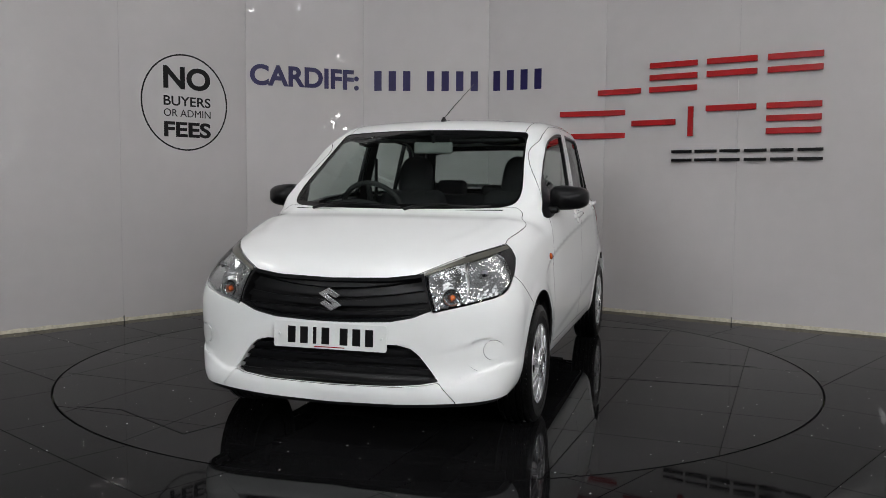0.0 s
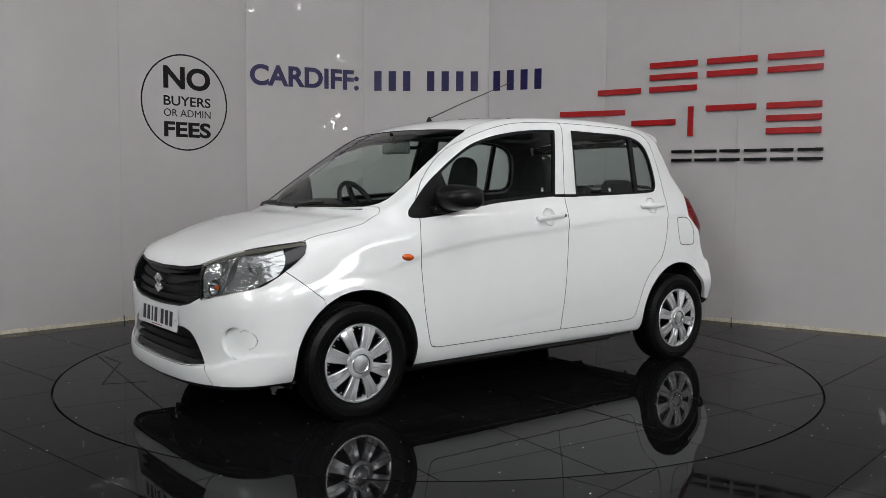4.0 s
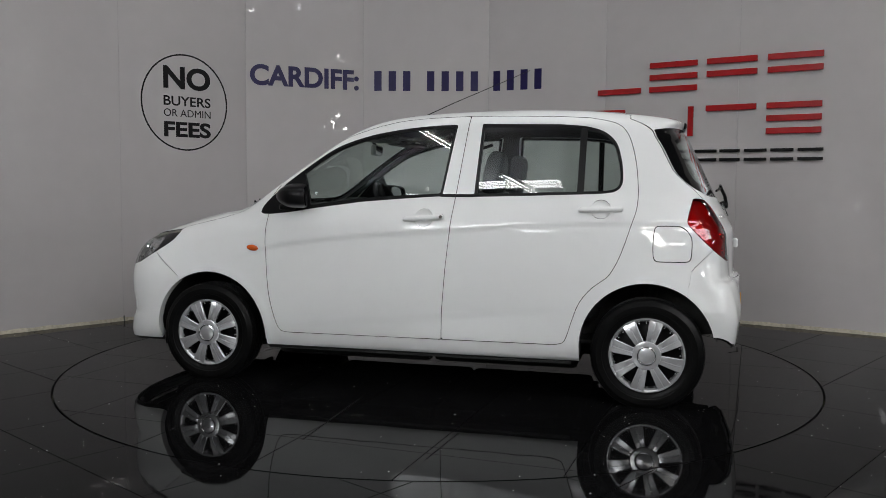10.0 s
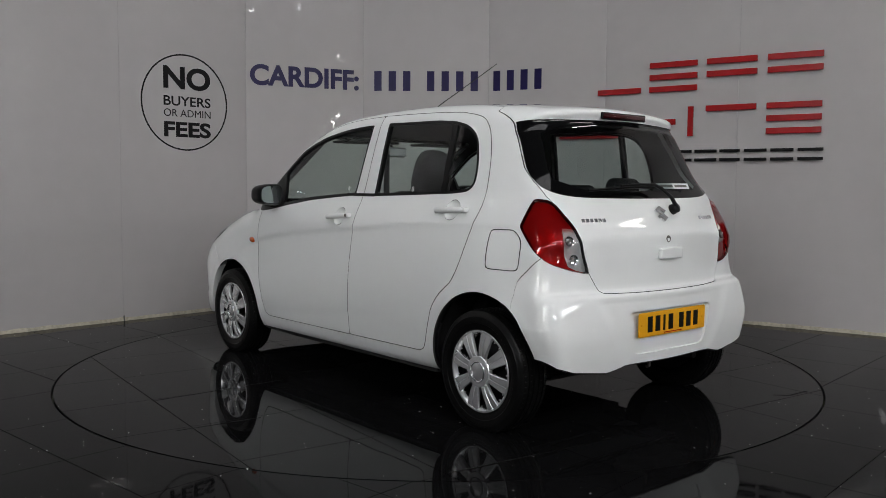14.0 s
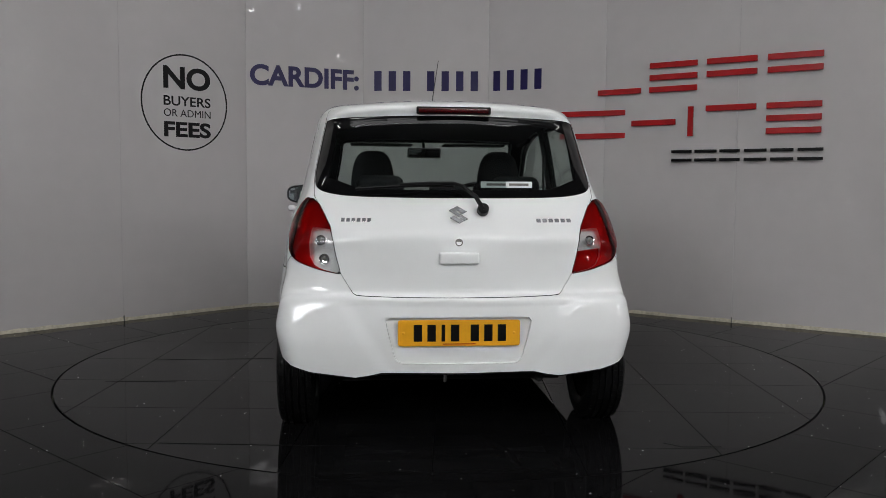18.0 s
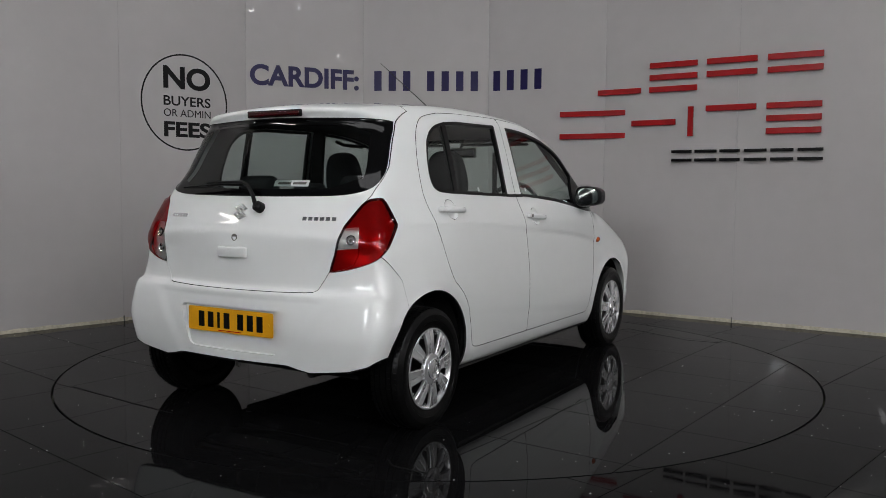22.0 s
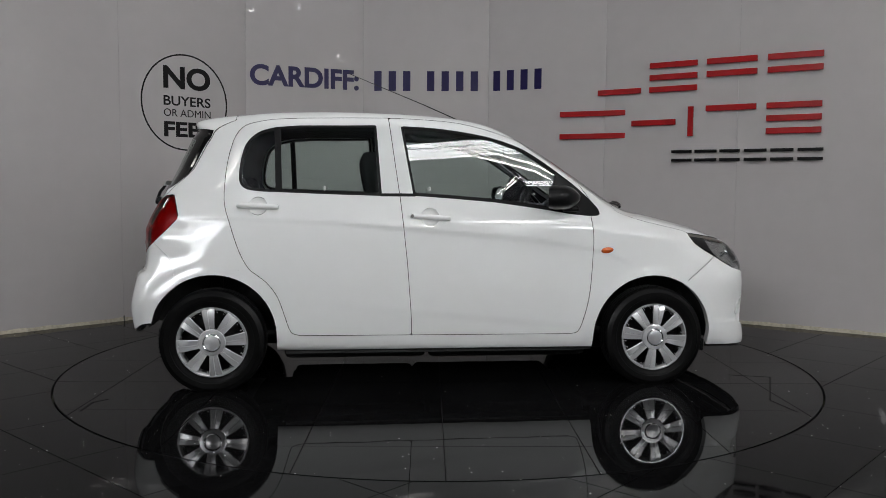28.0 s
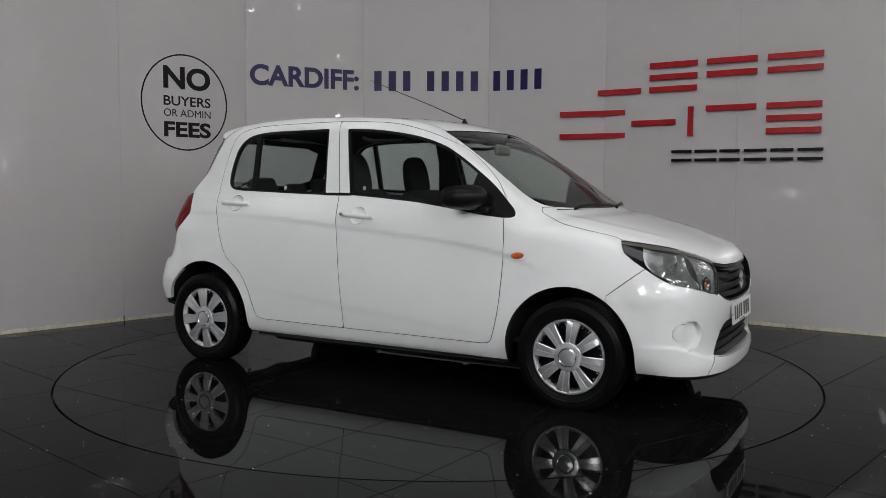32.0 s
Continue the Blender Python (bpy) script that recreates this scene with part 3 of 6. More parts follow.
def skin(name, mesh, material, parent, depth=0.011, label="", rim=True, seam=True, flat=False):
    """A panel of sheet metal or glass with folded-in edges."""
    v, nn, t = mesh
    n_face = len(t)
    if rim and len(t):
        e = np.concatenate([t[:, [0, 1]], t[:, [1, 2]], t[:, [2, 0]]])
        es = np.sort(e, 1)
        _, idx, cnt = np.unique(es, axis=0, return_index=True, return_counts=True)
        b = e[idx[cnt == 1]]
        used, inv = np.unique(b, return_inverse=True)
        b2 = inv.reshape(-1, 2)
        k = len(v)
        top, low = v[used], v[used] - nn[used] * depth
        m = len(used)
        out = np.zeros((m, 3))
        d = top[b2[:, 1]] - top[b2[:, 0]]
        side = np.cross(d, nn[used][b2[:, 0]])
        np.add.at(out, b2[:, 0], side)
        np.add.at(out, b2[:, 1], side)
        out /= np.linalg.norm(out, axis=1)[:, None] + 1e-9
        v = np.concatenate([v, top, low])
        nn = np.concatenate([nn, out, out])
        q = np.concatenate([np.stack([b2[:, 1], b2[:, 0], b2[:, 0] + m], 1), np.stack([b2[:, 1], b2[:, 0] + m, b2[:, 1] + m], 1)]) + k
        t = np.concatenate([t, q])
    me = bpy.data.meshes.new(name)
    me.from_pydata(v.tolist(), [], t.tolist())
    me.polygons.foreach_set("use_smooth", [True] * len(me.polygons))
    if flat:
        me.polygons.foreach_set("use_smooth", [False] * len(me.polygons))
    else:
        me.normals_split_custom_set_from_vertices(nn.tolist())
    me.materials.append(material)
    # shade of the gaps is put into the colour of the folded edges
    if seam and material is PAINT and len(t) > n_face:
        me.materials.append(GAP_SHADE)
        idx = np.zeros(len(t), np.int32)
        idx[n_face:] = 1
        me.polygons.foreach_set("material_index", idx)
    ob = new(name, me)
    ob.parent = parent
    if label:
        tagged(ob, label)
    return ob


# outlines of panels, seen from the side (x, z), the front or the rear (y, z)
FRONT_PANE = curve_line([(0.905, 0.957), (0.892, 0.990), (0.840, 1.045), (0.765, 1.115), (0.690, 1.172), (0.575, 1.253), (0.452, 1.324), (0.290, 1.377), (0.110, 1.410), (-0.051, 1.427), (-0.205, 1.434)], 4).tolist() + [(-0.138, 1.052), (0.068, 1.038), (0.310, 1.018), (0.551, 0.985), (0.731, 0.956), (0.832, 0.946), (0.885, 0.946)]
REAR_PANE = [(-0.338, 1.437), (-0.479, 1.434), (-0.753, 1.430)] + curve_line([(-0.875, 1.420), (-0.966, 1.395), (-1.032, 1.340), (-1.061, 1.264), (-1.075, 1.173), (-1.068, 1.112), (-1.028, 1.080), (-0.94, 1.070)], 4).tolist() + [(-0.598, 1.058), (-0.309, 1.050)]
DOOR_F = curve_line([(0.850, 0.949), (0.854, 1.02), (0.810, 1.094), (0.765, 1.146), (0.630, 1.253), (0.485, 1.343), (0.322, 1.406), (0.132, 1.453), (-0.051, 1.471), (-0.271, 1.479)], 4).tolist() + [(-0.211, 1.046), (-0.174, 0.689), (-0.153, 0.418), (-0.148, 0.294)] + curve_line([(0.70, 0.290), (0.755, 0.293), (0.790, 0.318), (0.832, 0.471), (0.852, 0.652), (0.859, 0.831), (0.848, 0.94)], 4).tolist()
DOOR_R = [(-0.271, 1.479), (-0.479, 1.477), (-0.754, 1.471)] + curve_line([(-0.90, 1.463), (-1.028, 1.436), (-1.088, 1.386), (-1.123, 1.295), (-1.145, 1.173), (-1.150, 1.022), (-1.118, 0.903), (-1.068, 0.755), (-1.019, 0.665), (-0.981, 0.633), (-0.922, 0.585), (-0.870, 0.514), (-0.836, 0.423), (-0.812, 0.347), (-0.790, 0.309), (-0.74, 0.297)], 4).tolist() + [(-0.148, 0.294), (-0.153, 0.418), (-0.174, 0.689), (-0.211, 1.046)]
FLAP = curve_line([(-1.236, 0.895), (-1.252, 0.912), (-1.31, 0.914), (-1.36, 0.912), (-1.395, 0.888), (-1.415, 0.855), (-1.417, 0.80), (-1.412, 0.752), (-1.39, 0.738), (-1.32, 0.738), (-1.25, 0.740), (-1.234, 0.757), (-1.230, 0.82)], 3, True)
SCREEN = curve_line([(0.0, 0.990), (0.30, 0.993), (0.49, 0.998), (0.575, 1.007), (0.612, 1.032), (0.620, 1.080), (0.610, 1.140), (0.592, 1.212), (0.574, 1.295), (0.562, 1.360), (0.553, 1.404), (0.50, 1.416), (0.27, 1.425), (0.0, 1.428)], 4).tolist() + [(-0.4, 1.428), (-0.4, 0.990)]
REAR_SCREEN = curve_line([(0.0, 1.053), (0.17, 1.053), (0.44, 1.058), (0.560, 1.072), (0.612, 1.096), (0.6225, 1.135), (0.6185, 1.19), (0.6015, 1.28), (0.5815, 1.385), (0.567, 1.405), (0.48, 1.414), (0.2, 1.422), (0.0, 1.425)], 4).tolist() + [(-0.4, 1.425), (-0.4, 1.053)]
TAILGATE = [(-0.4, 0.633), (0.0, 0.633), (0.26, 0.634), (0.40, 0.637), (0.438, 0.640), (0.452, 0.649), (0.486, 0.702), (0.503, 0.73), (0.528, 0.805), (0.553, 0.929), (0.60, 1.022), (0.622, 1.06), (0.626, 1.128), (0.622, 1.19), (0.605, 1.28), (0.584, 1.39), (0.572, 1.47), (0.56, 1.62), (-0.4, 1.62)]
TAIL_LAMP = [(0.655, 1.052), (0.622, 1.046), (0.596, 1.022), (0.548, 0.929), (0.523, 0.805), (0.496, 0.709), (0.56, 0.728), (0.665, 0.756), (0.70, 0.772), (0.72, 0.79), (0.95, 0.80), (0.95, 1.050)]
TAIL_LAMP_SIDE = [(-1.424, 1.06), (-1.414, 1.035), (-1.402, 0.985), (-1.391, 0.934), (-1.397, 0.921), (-1.455, 0.860), (-1.524, 0.795), (-1.61, 0.72), (-1.9, 0.70), (-1.9, 1.06)]
GRILLE_UP = [(-0.3, 0.716), (0.0, 0.711), (0.25, 0.718), (0.37, 0.733), (0.398, 0.742), (0.425, 0.66), (0.448, 0.590), (0.365, 0.555), (0.265, 0.535), (0.10, 0.527), (0.0, 0.526), (-0.3, 0.526)]
GRILLE_LOW = [(-0.3, 0.440), (0.30, 0.440), (0.358, 0.426), (0.395, 0.395), (0.474, 0.291), (0.40, 0.278), (0.287, 0.268), (0.0, 0.262), (-0.3, 0.262)]
HEADLAMP = [(0.398, 0.742), (0.48, 0.778), (0.56, 0.812), (0.639, 0.836), (0.72, 0.862), (0.85, 0.90), (0.85, 0.62), (0.733, 0.660), (0.690, 0.640), (0.60, 0.616), (0.492, 0.590), (0.448, 0.578), (0.425, 0.66)]
HEADLAMP_SIDE = [(1.438, 0.862), (1.447, 0.826), (1.468, 0.790), (1.521, 0.752), (1.575, 0.720), (1.624, 0.690), (1.672, 0.663), (1.70, 0.650), (1.75, 0.61), (2.0, 0.5), (2.0, 1.0), (1.47, 1.0), (1.44, 0.88)]
PLATE_RECESS = [(-0.3, 0.552), (0.0, 0.552), (0.295, 0.549), (0.309, 0.546), (0.313, 0.536), (0.306, 0.50), (0.276, 0.385), (0.268, 0.366), (0.255, 0.356), (0.24, 0.352), (0.0, 0.350), (-0.3, 0.350)]
BUMPER_LIP = [(-0.3, 0.258), (0.0, 0.258), (0.30, 0.264), (0.42, 0.276), (0.474, 0.287), (0.542, 0.21), (0.55, 0.1), (-0.3, 0.1)]
HOOD_FRONT = [(-0.3, 0.716), (0.0, 0.711), (0.25, 0.718), (0.37, 0.733), (0.48, 0.782), (0.56, 0.815), (0.639, 0.839), (0.70, 0.862), (0.75, 0.875), (0.77, 1.2), (-0.3, 1.2)]
HOOD_SIDE = curve_line([(0.988, 1.03), (1.008, 0.988), (1.034, 0.964), (1.092, 0.941), (1.158, 0.919), (1.27, 0.893), (1.42, 0.858), (1.5, 0.81)], 5).tolist() + [(1.9, 0.45), (2.2, 0.4), (2.2, 1.4), (1.06, 1.4)]


def on_side(poly, y0=0.42):
    return lambda q: np.maximum(poly_sd(q[:, 0], q[:, 2], poly), y0 - q[:, 1])


def on_front(poly, x0=0.2):
    return lambda q: np.maximum(poly_sd(q[:, 1], q[:, 2], poly), x0 - q[:, 0])


def on_rear(poly, x0=-1.1):
    return lambda q: np.maximum(poly_sd(q[:, 1], q[:, 2], poly), q[:, 0] - x0)


def arch(q):
    out = np.full(len(q), 9.0)
    for wx, r, cz in ((1.208, 0.338, 0.278), (-1.206, 0.332, 0.298)):
        d = np.hypot(q[:, 0] - wx, np.maximum(q[:, 2] - cz, 0)) - r
        out = np.minimum(out, np.maximum(d, 0.50 - q[:, 1]))
    return out


def tail_lamp_field(q):
    return np.maximum(on_rear(TAIL_LAMP)(q), poly_sd(q[:, 0], q[:, 2], TAIL_LAMP_SIDE))


def headlamp_field(q):
    return np.maximum(on_front(HEADLAMP, 1.2)(q), poly_sd(q[:, 0], q[:, 2], HEADLAMP_SIDE))


def hood_field(q):
    return np.maximum(on_front(HOOD_FRONT, 0.93)(q), np.maximum(poly_sd(q[:, 0], q[:, 2], HOOD_SIDE), q[:, 2] - 1.000))


def rear_bumper_field(q):
    x, y, z = q.T
    f = np.maximum(z - np.interp(x, [-1.7, -1.52, -1.42, -1.405, -1.39], [0.80, 0.80, 0.70, 0.62, 0.50]), x + 1.385)
    return np.where(y < 0.52, np.maximum(f, z - 0.80), f)


def front_bumper_field(q):
    x, y, z = q.T
    return np.maximum(z - np.interp(x, [1.38, 1.408, 1.503, 1.60, 1.9], [0.45, 0.585, 0.660, 0.735, 1.0]), 1.38 - x)


def rear_hem(q):
    """Below the shaped lower edge of the rear bumper."""
    z0 = np.interp(q[:, 1], [0, 0.33, 0.38, 0.44, 0.63, 0.715, 0.78], [0.308, 0.312, 0.300, 0.290, 0.312, 0.338, 0.385])
    return np.maximum(q[:, 2] - z0, q[:, 0] + 1.38)


def front_hem(q):
    """Below the lower edge of the front bumper, which rises to its corners."""
    z0 = np.interp(q[:, 1], [0, 0.3, 0.50, 0.62, 0.70, 0.76], [0.183, 0.190, 0.200, 0.206, 0.210, 0.216])
    return np.maximum(q[:, 2] - z0, 1.46 - q[:, 0])


def fog_field(q, r=0.078):
    return np.maximum(np.hypot(q[:, 1] - 0.655, (q[:, 2] - 0.402) * 1.08) - r, 1.2 - q[:, 0])


car = empty("car", "small white five-door hatchback parked on the turntable", "car")
PART_MESHES = {}


def build_body():
    m = body_mesh()
    _, m = split(m, arch, 0.0)
    valance, m = split(m, rear_hem, 0.0)
    tray, m = split(m, front_hem, 0.0)
    under, m = clip(m, lambda q: np.maximum(q[:, 2] - 0.212, q[:, 0] - 1.46)), clip(m, lambda q: -np.maximum(q[:, 2] - 0.212, q[:, 0] - 1.46))
    full = m
    pieces = {}

    def take(key, field, gap=0.0022):
        nonlocal m
        pieces[key], m = split(m, field, gap)

    take("screen", on_front(SCREEN), 0.0)
    take("rear_screen", on_rear(REAR_SCREEN), 0.0)
    take("headlamp", headlamp_field, 0.0015)
    take("tail_lamp", even(tail_lamp_field), 0.0015)
    take("grille_up", on_front(GRILLE_UP, 1.2), 0.0)
    take("grille_low", on_front(GRILLE_LOW, 1.2), 0.0)
    take("fog", fog_field, 0.0)
    take("lip", on_front(BUMPER_LIP, 1.6), 0.0014)
    take("bonnet", even(hood_field), 0.0015)
    take("tailgate", on_rear(TAILGATE), 0.0013)
    take("rear_bumper", rear_bumper_field)
    take("front_bumper", front_bumper_field)
    take("pane_f", on_side(FRONT_PANE, 0.58), 0.0)
    take("door_f", even(on_side(DOOR_F)), 0.0017)
    take("door_r", even(on_side(DOOR_R)), 0.0017)
    take("roof", lambda q: np.maximum(np.maximum(q[:, 1] - 0.535, 1.40 - q[:, 2]), np.maximum(-1.19 - q[:, 0], q[:, 0] - 1.0)), 0.0018)
    belt = lambda q: np.maximum(np.abs(q[:, 2] - 1.0565) - 0.0085, np.maximum(np.abs(q[:, 0] + 0.222) - 0.0995, 0.5 - q[:, 1]))
    belt_f, pieces["door_f"] = split(pieces["door_f"], belt, 0.0)
    belt_r, pieces["door_r"] = split(pieces["door_r"], belt, 0.0)
    pieces["pane_r"], pieces["door_r"] = split(pieces["door_r"], on_side(REAR_PANE), 0.0)
    for key, hx, hz in (("door_f", -0.05, 0.938), ("door_r", -0.97, 0.9935)):
        pieces[key] = clip(pieces[key], lambda q: 0.050 - np.sqrt((q[:, 0] - hx) ** 2 + ((q[:, 2] - hz) * 1.03) ** 2))
    flap, rest = split(m, on_side(FLAP))

    skin("body_shell", joined(rest, mirrored(m)), PAINT, car, label="gloss white body shell with wings and sills")
    skin("fuel_flap", flap, PAINT, car)
    skin("roof", both(pieces["roof"]), PAINT, car)
    skin("bonnet", both(pieces["bonnet"]), PAINT, car, 0.02)
    fb = skin("front_bumper", both(pieces["front_bumper"]), PAINT, car, 0.045, seam=False)
    skin("bumper_lip", both(pieces["lip"]), PAINT, fb, 0.02)
    inner, outer = split(pieces["rear_bumper"], on_rear(PLATE_RECESS), 0.0)
    rb = skin("rear_bumper", both(outer), PAINT, car, 0.022, seam=False)
    v, nn, t = both(inner)
    v = v + np.array([1.0, 0, 0]) * (0.010 + 0.013 * step01(v[:, 2], 0.34, 0.53))[:, None]
    skin("plate_recess", (v, nn, t), PAINT, rb, rim=False, seam=False)
    tg = skin("tailgate", both(pieces["tailgate"]), PAINT, car, 0.02)
    skin("front_valance", both(push(clip(tray, lambda q: -front_hem(q) - 0.02), -0.010)), PLASTIC, car, 0.01)
    skin("rear_valance", both(push(clip(valance, lambda q: -rear_hem(q) - 0.010), -0.010)), PLASTIC, car, 0.01)
    skin("underbody", both(under), UNDER, car, rim=False, label="dark underside of the floor pan")
    def frit(piece, poly, plane, width):
        """Splits a screen into its black printed border and the clear glass."""
        i = {"front": 1, "rear": 1, "side": 0}[plane]
        return split(piece, lambda q: poly_sd(q[:, i], q[:, 2], poly) + width(q), 0.0)

    clear, border = frit(push(pieces["screen"], -0.003), SCREEN, "front", lambda q: 0.010 + 0.022 * (1 - step01(q[:, 2], 0.99, 1.05)) + 0.03 * step01(q[:, 2], 1.36, 1.42))
    glass = skin("windscreen", both(clear), SCREEN_GLASS, car, 0.004)
    skin("screen_border", both(border), FRIT, glass, 0.004, "black printed windscreen border")
    clear, border = frit(push(pieces["rear_screen"], -0.003), REAR_SCREEN, "rear", lambda q: 0.035 + 0.03 * step01(q[:, 1], 0.4, 0.55))
    rear = skin("rear_window", both(clear), REAR_GLASS, tg, 0.004)
    skin("screen_border", both(border), FRIT, tg, 0.004, "black printed rear window border")
    def true_pane(mesh):
        """Side glass bends evenly: normals of the plain tumblehome curve."""
        v, nn, t = mesh
        x, z = v[:, 0], v[:, 2]
        k = np.full(len(v), 1.25)
        n = np.stack([-(half_width(x + 0.01, k) - half_width(x - 0.01, k)) / 0.02, np.ones(len(v)), (half_width(x, k - 0.11) - half_width(x, k + 0.11)) / 0.22 + 0.12 * (z - 1.25)], 1)
        return v, n / np.linalg.norm(n, axis=1)[:, None], t

    doors = {}
    for side, fl in (("left", lambda a: a), ("right", mirrored)):
        doors["f", side] = skin("front_door", fl(pieces["door_f"]), PAINT, car, 0.02)
        doors["r", side] = skin("rear_door", fl(pieces["door_r"]), PAINT, car, 0.02)
        for k, strip in (("f", belt_f), ("r", belt_r)):
            skin("belt_strip", fl(push(strip, 0.002)), PLASTIC, doors[k, side], 0.008)
        for k, poly in (("f", FRONT_PANE), ("r", REAR_PANE)):
            clear, seal = frit(pieces["pane_" + k], poly, "side", lambda q: 0.014 + 0.008 * (1 - step01(q[:, 2], 1.03, 1.09)))
            skin("window_seal", fl(push(seal, -0.002)), PLASTIC, doors[k, side], 0.02, "black rubber window seal")
            if k == "f":
                sail, clear = split(clear, lambda q: 0.605 + 0.9 * (q[:, 2] - 1.0) * 0.35 - q[:, 0], 0.0)
                skin("mirror_sail", fl(push(sail, -0.002)), PLASTIC, doors[k, side], 0.02)
                skin("window_pane", fl(push(true_pane(clear), -0.012)), GLASS, doors[k, side], 0.004)
            else:
                bar = lambda q: np.abs(q[:, 0] + 0.868 + (q[:, 2] - 1.25) * 0.03) - 0.017
                post, clear = split(clear, bar, 0.0)
                skin("window_post", fl(push(post, -0.004)), PLASTIC, doors[k, side], 0.02)
                skin("window_pane", fl(push(true_pane(clip(clear, lambda q: -0.868 - q[:, 0])), -0.012)), GLASS, doors[k, side], 0.004)
                skin("quarter_pane", fl(push(true_pane(clip(clear, lambda q: q[:, 0] + 0.868)), -0.008)), GLASS, doors[k, side], 0.004)
    # cabin lining: the same surface set inwards, open at the glass and lamps
    lining = full
    for f in (on_front(SCREEN), on_rear(REAR_SCREEN), headlamp_field, tail_lamp_field, on_front(GRILLE_UP, 1.2), on_front(GRILLE_LOW, 1.2), on_side(FRONT_PANE), on_side(REAR_PANE), fog_field):
        lining = clip(lining, lambda q: 0.012 - f(q))
    lining = clip(lining, lambda q: q[:, 0] - 1.35)
    skin("cabin_lining", both(push(lining, -0.030)), TRIM, car, rim=False, label="dark grey inner lining of the cabin")
    PART_MESHES.update(pieces)
    return doors, fb, rb, tg, glass, rear


DOORS, FRONT_BUMPER, REAR_BUMPER, TAILGATE_OB, WINDSCREEN, REAR_WINDOW = build_body()


# ---- wheels ----
TYRE_R, WHEEL_Y = 0.281, 0.708


def build_wheel():
    wheel = part("wheel", lathe([(0.0005, 0.02), (0.06, 0.02), (0.12, 0.005), (0.172, 0.0), (0.182, 0.05), (0.184, 0.072), (0.178, 0.072), (0.170, 0.03), (0.172, -0.06), (0.0005, -0.06)], 64), PLASTIC, None, "black steel road wheel")
    tread = [(0.178, -0.066), (0.20, -0.076), (0.235, -0.083), (0.262, -0.079), (0.275, -0.070)]
    for g in (-0.044, -0.016, 0.016, 0.044):
        tread += [(0.2815 + 0.0015 * (1 - abs(g) / 0.05), g - 0.0045), (0.275, g - 0.003), (0.275, g + 0.003), (0.2815 + 0.0015 * (1 - abs(g) / 0.05), g + 0.0045)]
    tread += [(0.275, 0.070), (0.262, 0.079), (0.252, 0.0815), (0.250, 0.0835), (0.235, 0.084), (0.222, 0.0825), (0.220, 0.0805), (0.203, 0.078), (0.196, 0.075), (0.190, 0.076), (0.182, 0.068)]
    bm = lathe(tread, 96)
    # tread blocks: fine cross sipes
    for i in range(72):
        a = 2 * math.pi * i / 72
        for y in (-0.060, -0.030, 0.030, 0.060):
            r = 0.2822 if abs(y) < 0.05 else 0.2785
            box_into(bm, 0, y, 0, 0.006, 0.017, 0.0025, 0, Matrix.Rotation(a + 0.02 * (y > 0), 4, "Y") @ Matrix.Translation((0, 0, r)))
    part("tyre", bm, RUBBER, wheel, "black rubber tyre with shallow tread")
    # wheel trim: rim ring, eight broad twin-ribbed spokes, hub
    part("hubcap", lathe([(0.168, 0.058), (0.172, 0.070), (0.180, 0.078), (0.187, 0.078), (0.190, 0.072), (0.188, 0.062)], 96), SILVER, wheel, "silver plastic wheel trim with eight broad spokes")
    for k in range(8):
        bm = bmesh.new()
        rows = []
        for r, w, h in ((0.060, 0.0215, 0.081), (0.078, 0.0235, 0.0855), (0.11, 0.0275, 0.0862), (0.15, 0.0325, 0.083), (0.172, 0.0350, 0.079), (0.182, 0.036, 0.076)):
            prof = [(-w, h - 0.016), (-w, h - 0.003), (-w + 0.003, h), (-0.0035, h - 0.001), (-0.0022, h - 0.0035), (0.0022, h - 0.0035), (0.0035, h - 0.001), (w - 0.003, h), (w, h - 0.003), (w, h - 0.016)]
            rows.append([bm.verts.new((u, y, r)) for u, y in prof])
        for p, q in zip(rows, rows[1:]):
            for i in range(len(p) - 1):
                bm.faces.new((p[i], p[i + 1], q[i + 1], q[i]))
        bm.faces.new(rows[-1])
        bmesh.ops.recalc_face_normals(bm, faces=bm.faces)
        bmesh.ops.rotate(bm, verts=bm.verts, matrix=Matrix.Rotation(2 * math.pi * (k + 0.5) / 8, 3, "Y"))
        part("spoke", bm, SILVER, wheel)
    part("hub", lathe([(0.074, 0.066), (0.073, 0.083), (0.070, 0.0875), (0.064, 0.0890), (0.046, 0.0895)], 64), SILVER, wheel)
    part("hub_ring", lathe([(0.0478, 0.089), (0.0472, 0.0925), (0.0445, 0.0935), (0.0415, 0.0915), (0.0408, 0.088)], 48), CHROME, wheel, "chrome ring of the hub")
    part("hub_badge", lathe([(0.0410, 0.0885), (0.0390, 0.0895), (0.0005, 0.0902)], 48), SILVER, wheel)
    clip_mesh = None
    for k in range(8):
        for s in (-1, 1):
            a = 2 * math.pi * k / 8 + s * 0.11
            if clip_mesh is None:
                ob = part("trim_clip", box(0, 0, 0, 0.007, 0.01, 0.007, 0.002, segs=1), SILVER, wheel)
                clip_mesh = ob.data
            else:
                ob = new("trim_clip", clip_mesh)
                ob.parent = wheel
            ob.location = (0.162 * math.sin(a), 0.062, 0.162 * math.cos(a))
    return wheel


